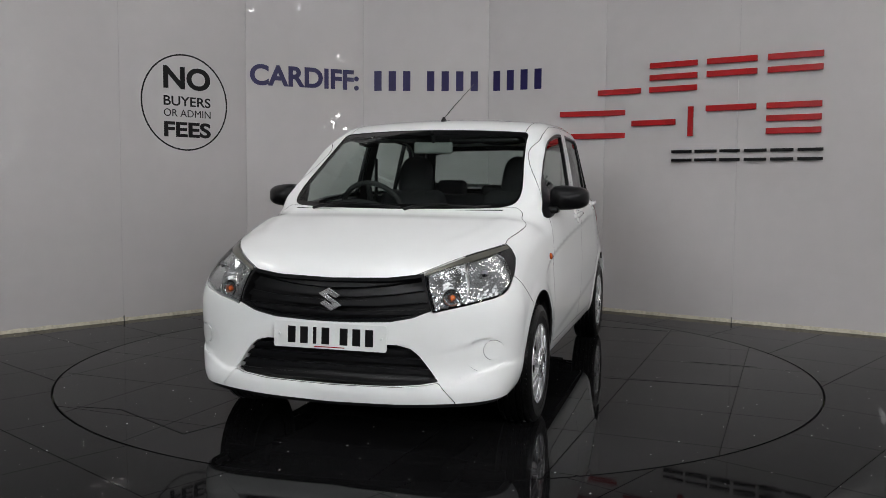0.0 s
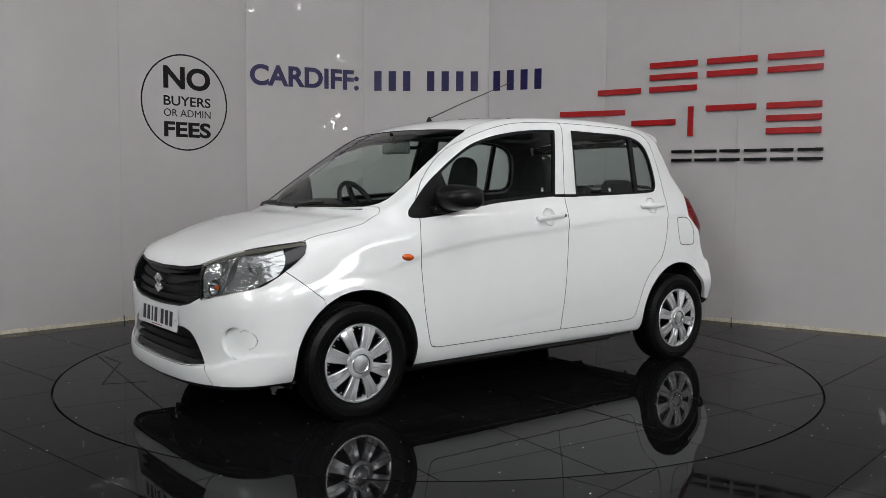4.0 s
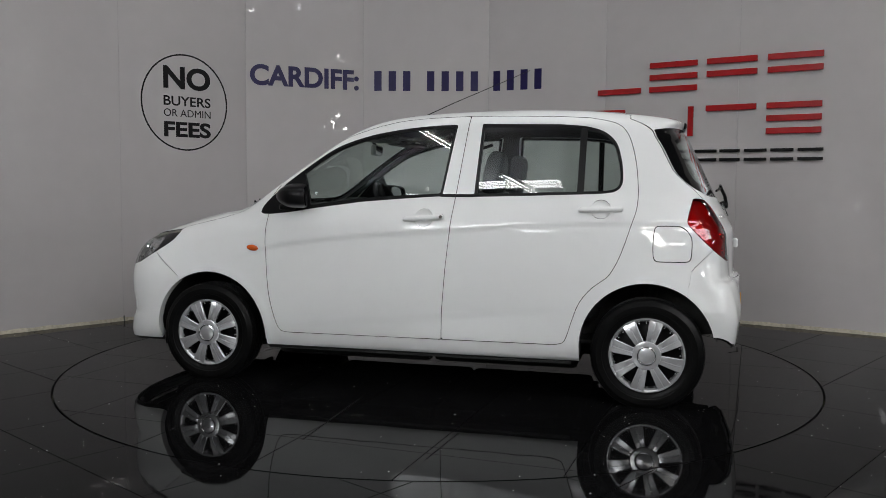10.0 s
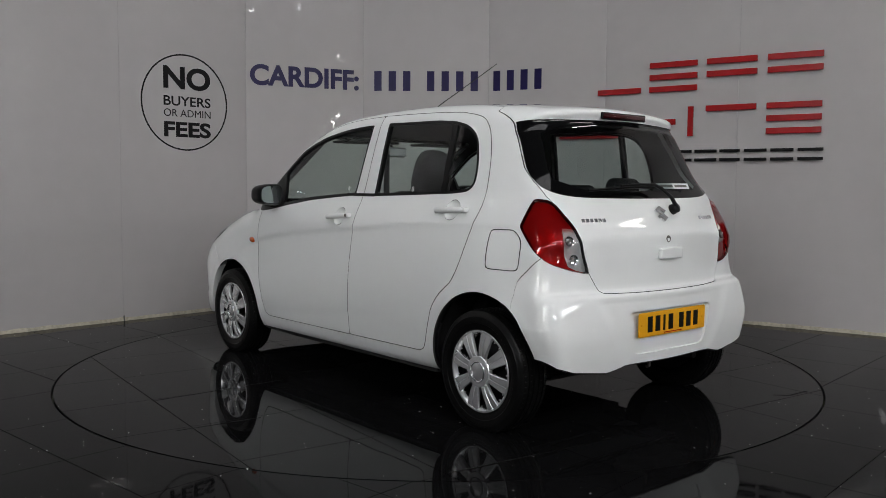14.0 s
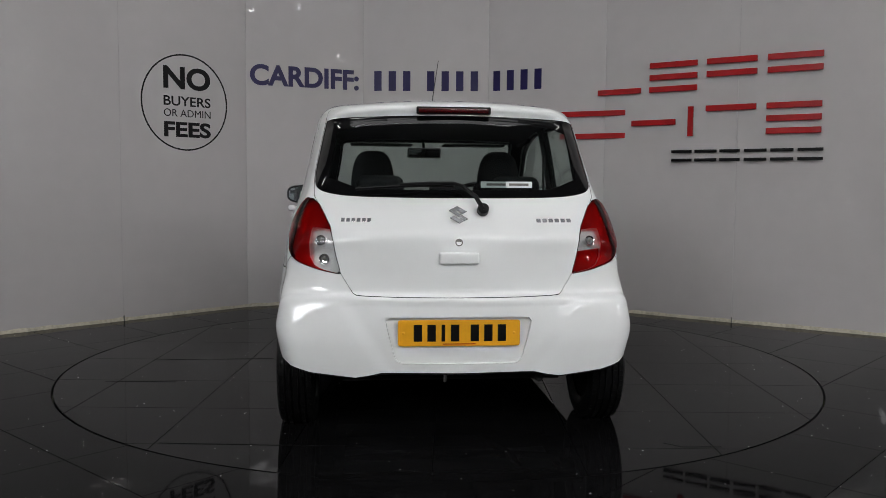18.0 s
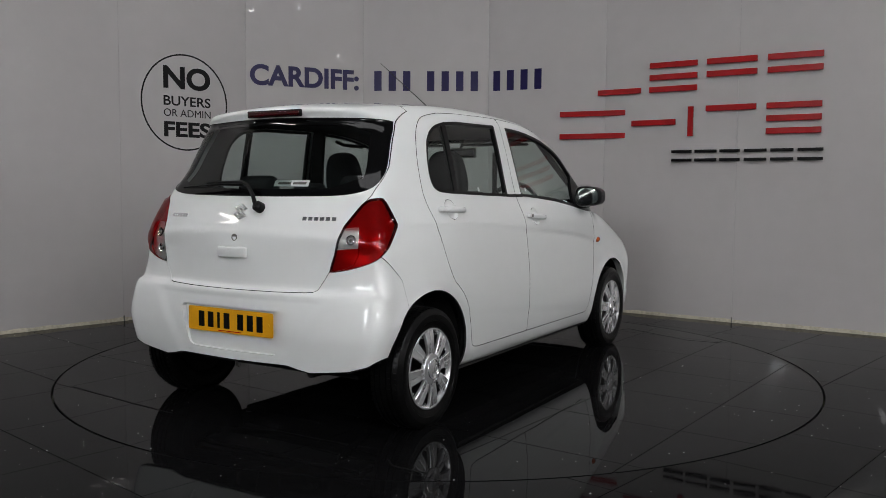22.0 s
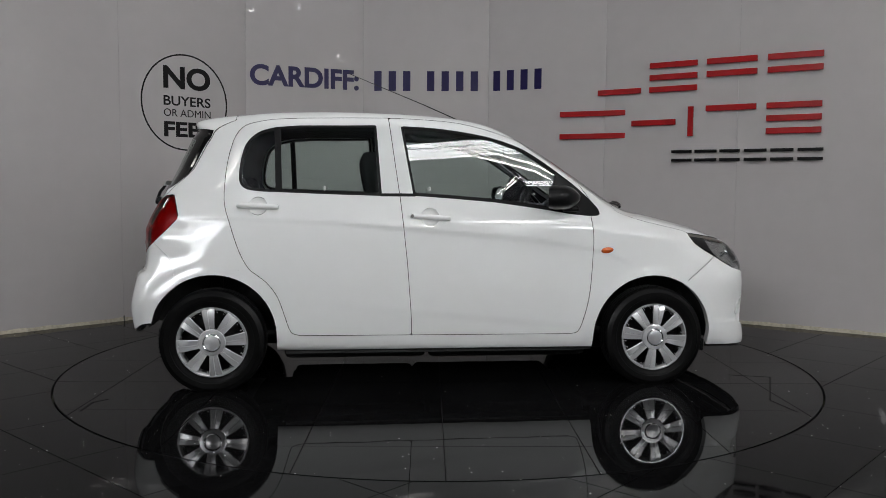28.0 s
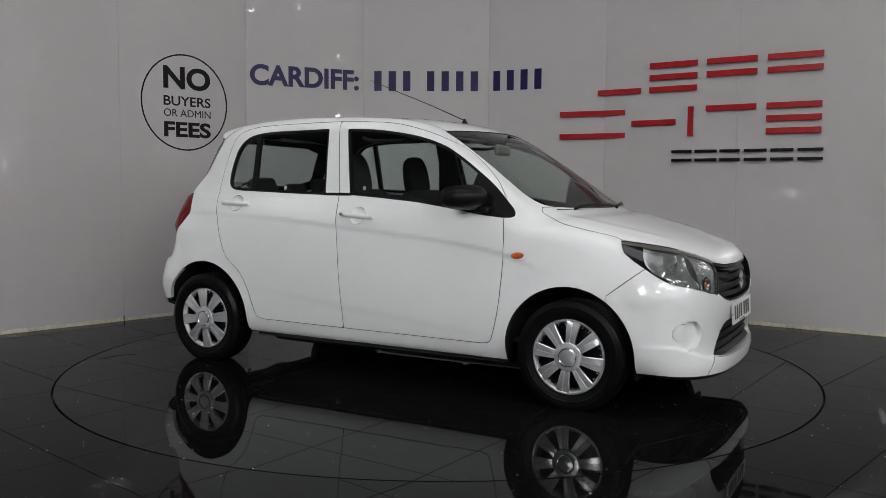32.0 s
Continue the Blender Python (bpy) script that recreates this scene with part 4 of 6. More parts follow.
def place_wheels():
    first = build_wheel()
    first.parent = car
    spots = [(1.2185, 1, 3), (1.2185, -1, 14), (-1.2125, 1, 8), (-1.2125, -1, 29)]
    for i, (x, s, ph) in enumerate(spots):
        m = Matrix.Translation((x, s * WHEEL_Y, TYRE_R - 0.013)) @ Matrix.Rotation(0 if s > 0 else math.pi, 4, "Z") @ Matrix.Rotation(radians(ph), 4, "Y")
        if i == 0:
            m0 = m
        else:
            copy_thing(first, m)
    first.matrix_basis = m0


place_wheels()


def build_wheel_housings():
    for wx, r, cz in ((1.208, 0.352, 0.278), (-1.206, 0.346, 0.298)):
        for s in (1, -1):
            bm = bmesh.new()
            rows = []
            for i in range(25):
                a = math.pi * i / 24
                x, z = wx + r * math.cos(a), cz + r * math.sin(a)
                if i == (0 if wx > 0 else 24):
                    z = 0.25 if wx > 0 else 0.40
                elif i in (0, 24):
                    z = 0.215
                rows.append([bm.verts.new(v) for v in ((x, s * 0.735, z), (x, s * 0.60, z + 0.004 * math.sin(i)), (x, s * 0.47, z), (wx + (x - wx) * 0.2, s * 0.45, cz + (z - cz) * 0.2))])
            for p, q in zip(rows, rows[1:]):
                for k in range(3):
                    bm.faces.new((p[k], p[k + 1], q[k + 1], q[k]))
            # strut and hub behind the wheel
            tube([(wx, s * 0.50, 0.28), (wx - 0.02, s * 0.49, 0.60)], 0.035, 12, bm)
            tube([(wx, s * 0.30, 0.27), (wx, s * 0.62, 0.28)], 0.05, 14, bm)
            bmesh.ops.recalc_face_normals(bm, faces=bm.faces)
            part("wheel_housing", bm, UNDER, car)
    # axle beam, exhaust and tow eye below the floor
    part("rear_axle", tube([(-1.21, -0.55, 0.235), (-1.17, -0.2, 0.22), (-1.17, 0.2, 0.22), (-1.21, 0.55, 0.235)], 0.035, 12), UNDER, car)
    part("exhaust", tube([(-0.9, -0.2, 0.20), (-1.2, -0.30, 0.20), (-1.42, -0.36, 0.255), (-1.57, -0.37, 0.262)], 0.020, 14), UNDER, car, "dark exhaust tailpipe")
    part("silencer", box(-1.38, -0.28, 0.30, 0.30, 0.34, 0.12, 0.05, segs=3), UNDER, car)
    part("tow_eye", tube([(-1.60, 0.05, 0.31), (-1.60, 0.05, 0.262), (-1.585, 0.05, 0.255)], 0.008, 8), DULL_METAL, car)
    # Plain unseen boxes, hung low to block light beneath the car
    part("sump", box(1.30, 0.0, 0.215, 0.7, 0.86, 0.15, 0.03), UNDER, car)
    part("fuel_tank", box(-0.45, 0.0, 0.205, 0.80, 1.12, 0.15, 0.03), UNDER, car)
    part("floor_pan", box(0.42, 0.0, 0.205, 0.92, 1.16, 0.15, 0.03), UNDER, car)
    for s in (1, -1):
        part("jack_flange", box(0.0, s * 0.712, 0.206, 1.66, 0.006, 0.034), UNDER, car)
        part("mud_flap", box(1.535, s * 0.60, 0.205, 0.02, 0.20, 0.07, 0.006), PLASTIC, car)


build_wheel_housings()


# ---- lamps ----
def bowl(cx, cy, cz, r, depth, aim, facets=14, rings=5):
    """A faceted reflector dish that opens along aim."""
    bm = bmesh.new()
    q = Vector(aim).to_track_quat("Z", "Y").to_matrix().to_4x4()
    rows = []
    for i in range(rings + 1):
        t = i / rings
        rr = r * (0.16 + 0.84 * t)
        z = -depth * (1 - t * t)
        rows.append([bm.verts.new((rr * math.cos(2 * math.pi * k / facets), rr * math.sin(2 * math.pi * k / facets), z)) for k in range(facets)])
    for a, b in zip(rows, rows[1:]):
        for k in range(facets):
            j = (k + 1) % facets
            bm.faces.new((a[k], a[j], b[j], b[k]))
    bm.faces.new(rows[0])
    bmesh.ops.transform(bm, matrix=Matrix.Translation((cx, cy, cz)) @ q, verts=bm.verts)
    return bm


def surf_x(y, z, x=2.0):
    """Where the body's front lies at height z, y off the middle."""
    for _ in range(60):
        x -= body(np.array([[x, y, z]]))[0] * 0.6
    return x


def rear_frame(y, z):
    """Pose on the tail's surface with z along the outward normal and y up."""
    p = np.array([[-1.9, y, z]])
    for _ in range(60):
        p[:, 0] += body(p) * 0.6
    n = Vector(gradient(p)[0]).normalized()
    up = (Vector((0, 0, 1)) - n * n.z).normalized()
    m = Matrix((up.cross(n), up, n)).transposed().to_4x4()
    m.translation = p[0]
    return m


def build_headlamps():
    piece = PART_MESHES["headlamp"]
    upper = lambda q: np.interp(q[:, 1], [0.3, 0.398, 0.48, 0.56, 0.639, 0.72, 0.85], [0.70, 0.742, 0.778, 0.812, 0.836, 0.862, 0.90]) - 0.020 - q[:, 2]
    brow, lens = split(piece, lambda q: upper(q) - 0.012 * np.exp(-((q[:, 1] - 0.60) / 0.10) ** 2) + 0.006, 0.0)
    tip, lens = split(lens, lambda q: q[:, 0] - np.interp(q[:, 2], [0.655, 0.676, 0.70, 0.739, 0.78, 0.816], [1.705, 1.668, 1.615, 1.575, 1.556, 1.547]), 0.0)
    edge, lens = split(lens, lambda q: q[:, 1] - 0.430 + 0.30 * (q[:, 2] - 0.66), 0.0)
    divide = lambda q: 0.572 + 0.012 * np.sin((q[:, 2] - 0.62) * 30) - q[:, 1]
    lamp_disc = lambda q: np.hypot(q[:, 1] - 0.520, q[:, 2] - 0.641) - 0.036

    def dish(region, cy, cz, size, depth, pitch, s):
        """Fluted mirror dish behind the lens, over the part of the lamp where region < 0."""
        step = 0.004
        ny, nz = 96, 80
        yy, zz = np.meshgrid(0.38 + step * np.arange(ny), 0.57 + step * np.arange(nz), indexing="ij")
        y, z = yy.ravel(), zz.ravel()
        x = np.full(y.shape, 1.95)
        for _ in range(60):
            x = x - body(np.stack([x, y, z], 1)) * 0.6
        q = np.stack([x, y, z], 1)
        keep = (np.maximum(headlamp_field(q) + 0.004, np.maximum(region(q), -upper(q) + 0.002)) < 0) & (x > 1.565) & (y - 0.435 + 0.30 * (z - 0.66) > 0)
        r = np.clip(np.hypot(y - cy, z - cz) / size, 0, 1)
        # mirror facets: each small field has a tilt of its own
        fy, fz = (y - cy + 0.25 * (z - cz)) / pitch, (z - cz) / (0.62 * pitch)
        cy_id, cz_id = np.floor(fy), np.floor(fz)
        h1 = np.mod(np.sin(cy_id * 12.99 + cz_id * 78.23) * 43758.5, 1.0) - 0.5
        h2 = np.mod(np.sin(cy_id * 39.35 + cz_id * 11.14) * 24634.6, 1.0) - 0.5
        d = 0.012 + depth * (1 - r * r) + 0.009 * h1 * (fy - cy_id - 0.5) + 0.007 * h2 * (fz - cz_id - 0.5) + 0.0025 * np.abs(h1)
        bm = bmesh.new()
        vs = {}
        for i in np.nonzero(keep)[0]:
            vs[i] = bm.verts.new((x[i] - d[i], s * (y[i] - 0.15 * d[i]), z[i]))
        for i in vs:
            if (i + 1) % nz and i + 1 in vs and i + nz in vs and i + nz + 1 in vs:
                bm.faces.new((vs[i], vs[i + nz], vs[i + nz + 1], vs[i + 1]))
        return bm

    for s, fl in ((1, lambda a: a), (-1, mirrored)):
        lamp = skin("headlight", fl(push(lens, -0.002)), LENS, car, 0.004, "clear headlight with chrome reflectors and amber indicator")
        lamp.visible_shadow = False
        for piece_dark in (tip, edge):
            skin("lamp_surround", fl(push(piece_dark, -0.002)), GLOSS_BLACK, lamp, 0.006)
        skin("lamp_brow", fl(push(brow, -0.002)), BEZEL, lamp, 0.006, "slim grey strip along the lamp's upper edge")
        v, nn, t = piece
        skin("lamp_housing", fl((v + np.array([-0.055, -0.02, 0.0]), nn, t)), HOUSING, lamp, rim=False)
        part("main_reflector", dish(lambda q: divide(q) + 0.002, 0.640, 0.725, 0.10, 0.045, 0.019, s), FACETS, lamp)
        part("side_reflector", dish(lambda q: np.maximum(-divide(q) + 0.002, -lamp_disc(q)), 0.500, 0.712, 0.055, 0.035, 0.016, s), FACETS, lamp)
        bm = bowl(surf_x(0.520, 0.641) - 0.014, s * 0.520, 0.641, 0.035, 0.030, (1, s * 0.25, 0.05), 20, 6)
        part("indicator_reflector", bm, FACETS, lamp)
        part("indicator_rim", lathe([(0.036, -0.004), (0.037, 0.001), (0.0345, 0.002)], 28, axis="z"), PLASTIC, lamp).matrix_basis = Matrix.Translation((surf_x(0.520, 0.641) - 0.012, s * 0.520, 0.641)) @ Vector((1, s * 0.25, 0.05)).to_track_quat("Z", "Y").to_matrix().to_4x4()
        bm = bmesh.new()
        bmesh.ops.create_uvsphere(bm, u_segments=16, v_segments=10, radius=0.012)
        bmesh.ops.translate(bm, verts=bm.verts, vec=(surf_x(0.520, 0.641) - 0.024, s * 0.520, 0.641))
        part("indicator_bulb", bm, AMBER, lamp, "amber indicator bulb")
        bm = lathe([(0.016, 0.0), (0.015, 0.012), (0.0005, 0.014)], 20, axis="z")
        part("main_bulb_cap", bm, CHROME, lamp).matrix_basis = Matrix.Translation((surf_x(0.635, 0.735) - 0.038, s * 0.625, 0.735)) @ Vector((1, s * 0.3, 0.05)).to_track_quat("Z", "Y").to_matrix().to_4x4()


build_headlamps()
CLEAR_PART = [(0.622, 0.921), (0.550, 0.917), (0.533, 0.858), (0.522, 0.805), (0.503, 0.728), (0.575, 0.745), (0.612, 0.762), (0.630, 0.80), (0.633, 0.86)]


def build_tail_lamps():
    piece = PART_MESHES["tail_lamp"]
    seal, red = split(piece, lambda q: -0.0018 - even(tail_lamp_field)(q), 0.0)
    clear, red = split(red, on_rear(CLEAR_PART), 0.0008)
    upper, lower = split(clear, lambda q: 0.832 + 0.10 * (q[:, 1] - 0.58) - q[:, 2], 0.002)
    for s, fl in ((1, lambda a: a), (-1, mirrored)):
        lamp = skin("tail_light", fl((red[0] + red[1] * (0.003 + 0.012 * step01(red[0][:, 1], 0.52, 0.64) * (1 - step01(tail_lamp_field(red[0]), -0.03, -0.004)))[:, None], red[1], red[2])), RED_GLASS, car, 0.004, "glossy red tail light with a clear inner section")
        v, nn, t = piece
        ribs = v - nn * (0.016 + 0.0035 * np.mod(v[:, 2] / 0.030, 1.0))[:, None]
        skin("lamp_reflector", fl((ribs, nn, t)), LAMP_WHITE, lamp, rim=False)
        skin("lamp_seal", fl(push(seal, 0.0)), PLASTIC, lamp, 0.01)
        skin("reversing_lens", fl(push(upper, 0.001)), LENS, lamp, 0.012, "clear reversing lens")
        skin("lower_lens", fl(push(lower, 0.001)), LENS if s > 0 else RED_GLASS, lamp, 0.012)
        for z, y in ((0.872, 0.592), (0.79, 0.575)) if s > 0 else ((0.872, 0.592),):
            seat = rear_frame(s * y, z)
            ring = lathe([(0.024, -0.014), (0.023, -0.006), (0.019, -0.009), (0.014, -0.016), (0.0005, -0.017)], 24, axis="z")
            part("bulb_seat", ring, CHROME, lamp).matrix_basis = seat
            bm = bmesh.new()
            bmesh.ops.create_uvsphere(bm, u_segments=14, v_segments=8, radius=0.010)
            bmesh.ops.translate(bm, verts=bm.verts, vec=(0, 0, -0.012))
            bmesh.ops.transform(bm, matrix=seat, verts=bm.verts)
            part("bulb", bm, DULL_METAL, lamp)
    rim = part("brake_light", box(0, 0, 0, 0.012, 0.338, 0.034, 0.0055, segs=3), PLASTIC, TAILGATE_OB, "dark red high-level brake light in a black rim")
    rim.matrix_basis = pose(-1.380, 0, 1.446, 0, -4, 0)
    part("brake_lens", box(-0.004, 0, 0, 0.012, 0.318, 0.022, 0.005, segs=3), RED_LENS, rim)
    for s in (1, -1):
        bm = bmesh.new()
        bmesh.ops.create_uvsphere(bm, u_segments=20, v_segments=12, radius=1)
        bmesh.ops.scale(bm, verts=bm.verts, vec=(0.036, 0.012, 0.017))
        bmesh.ops.transform(bm, matrix=pose(0.937, s * (half_width(np.array([0.937]), np.array([0.757]))[0] - 0.002), 0.757, 0, -6, 0), verts=bm.verts)
        part("side_indicator", bm, AMBER, car, "orange oval side indicator")


build_tail_lamps()


# ---- grilles, fog covers, plates and badges ----
def build_front():
    up, low = PART_MESHES["grille_up"], PART_MESHES["grille_low"]
    back = lambda m, d: (m[0] + np.array([-d, 0, 0]), m[1], m[2])
    grille = skin("upper_grille", both(back(up, 0.055)), PLASTIC, car, rim=False, label="black plastic upper grille with curved bars")
    ring = clip(up, lambda q: -0.011 - poly_sd(q[:, 1], q[:, 2], GRILLE_UP))
    skin("grille_frame", both(push(ring, -0.006)), PLASTIC, grille, 0.045)
    for c, h in ((0.683, 0.010), (0.645, 0.011), (0.605, 0.011), (0.565, 0.009)):
        bar = clip(up, lambda q: np.abs(q[:, 2] - c - 0.22 * q[:, 1] ** 2 * (c - 0.5) / 0.15) - h)
        v, nn, t = bar
        v = v + np.array([1.0, 0, 0]) * (-0.012 - 0.016 * (v[:, 2:3] - c + h) / (2 * h))
        skin("grille_bar", both((v, nn, t)), PLASTIC, grille, 0.035)
    lower = skin("lower_grille", both(back(low, 0.05)), PLASTIC, car, rim=False, label="black plastic lower air intake with bars")
    for c in (0.285, 0.325, 0.365, 0.405):
        v, nn, t = clip(low, lambda q: np.abs(q[:, 2] - c) - 0.009)
        v = v + np.array([1.0, 0, 0]) * (-0.016 - 0.012 * (v[:, 2:3] - c + 0.009) / 0.018)
        skin("grille_bar", both((v, nn, t)), PLASTIC, lower, 0.03)
    fog = PART_MESHES["fog"]
    v, nn, t = fog
    d = 0.024 * (1 - step01(v[:, 1], 0.60, 0.735))
    dish = (v - nn * d[:, None], nn, t)
    disc, dish = split(dish, lambda q: np.hypot((q[:, 1] - 0.683) * 1.1, q[:, 2] - 0.419) - 0.043, 0.0009)
    for fl in (lambda a: a, mirrored):
        skin("fog_recess", fl(dish), PAINT, FRONT_BUMPER, 0.004, seam=False)
        skin("fog_cover", fl(push(disc, 0.003)), PAINT, FRONT_BUMPER, 0.006, seam=False)


build_front()


def emblem(parent, m, metal):
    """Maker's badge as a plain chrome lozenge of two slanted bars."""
    half = [(-0.052, 0.024), (-0.004, 0.049), (0.046, 0.018), (0.024, 0.005), (-0.002, 0.022), (-0.010, 0.017)]
    bm = prism(half + [(-x, -y) for x, y in half], -0.005, 0.005)
    bmesh.ops.bevel(bm, geom=bm.edges[:], offset=0.0012, segments=1, affect="EDGES")
    ob = part("badge", bm, metal, parent, "chrome lozenge badge", smooth=False)
    ob.matrix_basis = m


FACE_FRONT = Matrix(((0, 0, 1), (1, 0, 0), (0, 1, 0))).to_4x4()
FACE_REAR = Matrix(((0, 0, -1), (-1, 0, 0), (0, 1, 0))).to_4x4()
emblem(car, Matrix.Translation((1.886, 0, 0.622)) @ FACE_FRONT, EMBLEM_LIT)
emblem(TAILGATE_OB, Matrix.Translation((-1.614, 0, 0.982)) @ Matrix.Rotation(radians(24), 4, "Y") @ FACE_REAR @ Matrix.Scale(0.82, 4), BADGE_SHADED)


def rounded_rect(w, h, r, n=5):
    pts = []
    for cx, cy, a0 in ((w / 2 - r, h / 2 - r, 0), (-w / 2 + r, h / 2 - r, 90), (-w / 2 + r, -h / 2 + r, 180), (w / 2 - r, -h / 2 + r, 270)):
        pts += [(cx + r * math.cos(radians(a0 + 90 * k / n)), cy + r * math.sin(radians(a0 + 90 * k / n))) for k in range(n + 1)]
    return pts


def number_plate(material, label, m, screw):
    plate = part("number_plate", prism(rounded_rect(0.520, 0.111, 0.010), 0, 0.003), material, car, label, smooth=False)
    plate.matrix_basis = m
    for x in (-0.176, -0.118, -0.068, -0.018, 0.066, 0.124, 0.182):
        part("plate_bar", box(x, 0, 0.0034, 0.036 if x != -0.068 else 0.016, 0.072, 0.0012), INK_BLACK, plate, smooth=False)
    for x in (-0.236, 0.236):
        part("screw_cap", lathe([(0.0065, 0.003), (0.006, 0.006), (0.0005, 0.0068)], 16, axis="z"), screw, plate).location = (x, 0, 0)
    part("maker_line", box(0.0, -0.047, 0.0034, 0.14, 0.004, 0.001), SIGN_RED, plate, smooth=False)


number_plate(PLATE_WHITE, "white front number plate with plain black bars", Matrix.Translation((1.893, 0, 0.464)) @ Matrix.Rotation(radians(-3), 4, "Y") @ FACE_FRONT, STICKER)
number_plate(PLATE_YELLOW, "yellow rear number plate with plain black bars", Matrix.Translation((-1.6905, 0, 0.484)) @ FACE_REAR, PLATE_YELLOW)


def build_tailgate_details():
    for y0, y1 in ((0.505, 0.370), (-0.340, -0.508)):
        n = 6
        for i in range(n):
            bm = box(0, 0, 0, (y0 - y1) / n * 0.72, 0.018, 0.006, 0.0012)
            part("badge_bar", bm, BADGE_SHADED, TAILGATE_OB, smooth=False).matrix_basis = rear_frame(y0 + (y1 - y0) * (i + 0.5) / n, 0.957)
    # handle, lock
    part("tailgate_handle", box(-1.672, 0.0, 0.800, 0.022, 0.172, 0.052, 0.010, segs=3), PAINT, TAILGATE_OB, "white tailgate pull handle")
    bm = lathe([(0.017, 0), (0.016, 0.004), (0.012, 0.005), (0.011, 0.002), (0.0005, 0.002)], 24, axis="z")
    ob = part("lock", bm, DULL_METAL, TAILGATE_OB, "small dark lock barrel")
    ob.matrix_basis = Matrix.Translation((-1.655, 0, 0.866)) @ FACE_REAR
    # wiper: hub, arm, blade
    w = part("rear_wiper", lathe([(0.026, 0), (0.024, 0.03), (0.016, 0.036), (0.0005, 0.037)], 20, axis="z"), PLASTIC, TAILGATE_OB, "black rear wiper at rest on the glass")
    w.matrix_basis = Matrix.Translation((-1.598, -0.107, 1.0)) @ Matrix.Rotation(radians(24), 4, "Y") @ FACE_REAR
    part("wiper_arm", tube([(-1.628, -0.107, 1.005), (-1.615, -0.075, 1.06), (-1.590, -0.02, 1.105), (-1.583, 0.02, 1.118), (-1.580, 0.12, 1.118), (-1.572, 0.25, 1.112)], 0.0105, 8, taper=0.6), PLASTIC, TAILGATE_OB)
    part("wiper_blade", tube([(-1.578, 0.02, 1.104), (-1.574, 0.15, 1.107), (-1.562, 0.30, 1.100), (-1.540, 0.44, 1.090)], 0.0065, 6), PLASTIC, TAILGATE_OB)
    # dealer sticker inside the glass
    st = part("window_sticker", box(0, 0, 0, 0.002, 0.226, 0.030), STICKER, TAILGATE_OB, "white strip sticker with plain grey bars", smooth=False)
    st.matrix_basis = Matrix.Translation((-1.530 + 0.012, -0.222, 1.113)) @ Matrix.Rotation(math.atan(0.56 * -0.22), 4, "Z") @ Matrix.Rotation(radians(26), 4, "Y")
    for x in (-0.055, 0.045):
        ob = part("sticker_bar", box(-0.0016, x, 0, 0.001, 0.085, 0.011), DULL_METAL, TAILGATE_OB, smooth=False)
        ob.matrix_basis = st.matrix_basis


build_tailgate_details()


# ---- door fittings, mirrors, wipers, aerial ----
def panel_frame(x, z, s):
    """Pose on the body side with y along the outward normal."""
    p = np.array([[x, half_width(np.array([x]), np.array([z]))[0], z]])
    for _ in range(10):
        p[:, 1] -= body(p) * 0.8
    n = gradient(p)[0]
    n = Vector((n[0], s * n[1], n[2])).normalized()
    m = n.to_track_quat("Y", "Z").to_matrix().to_4x4()
    m.translation = (p[0, 0], s * p[0, 1], p[0, 2])
    return m


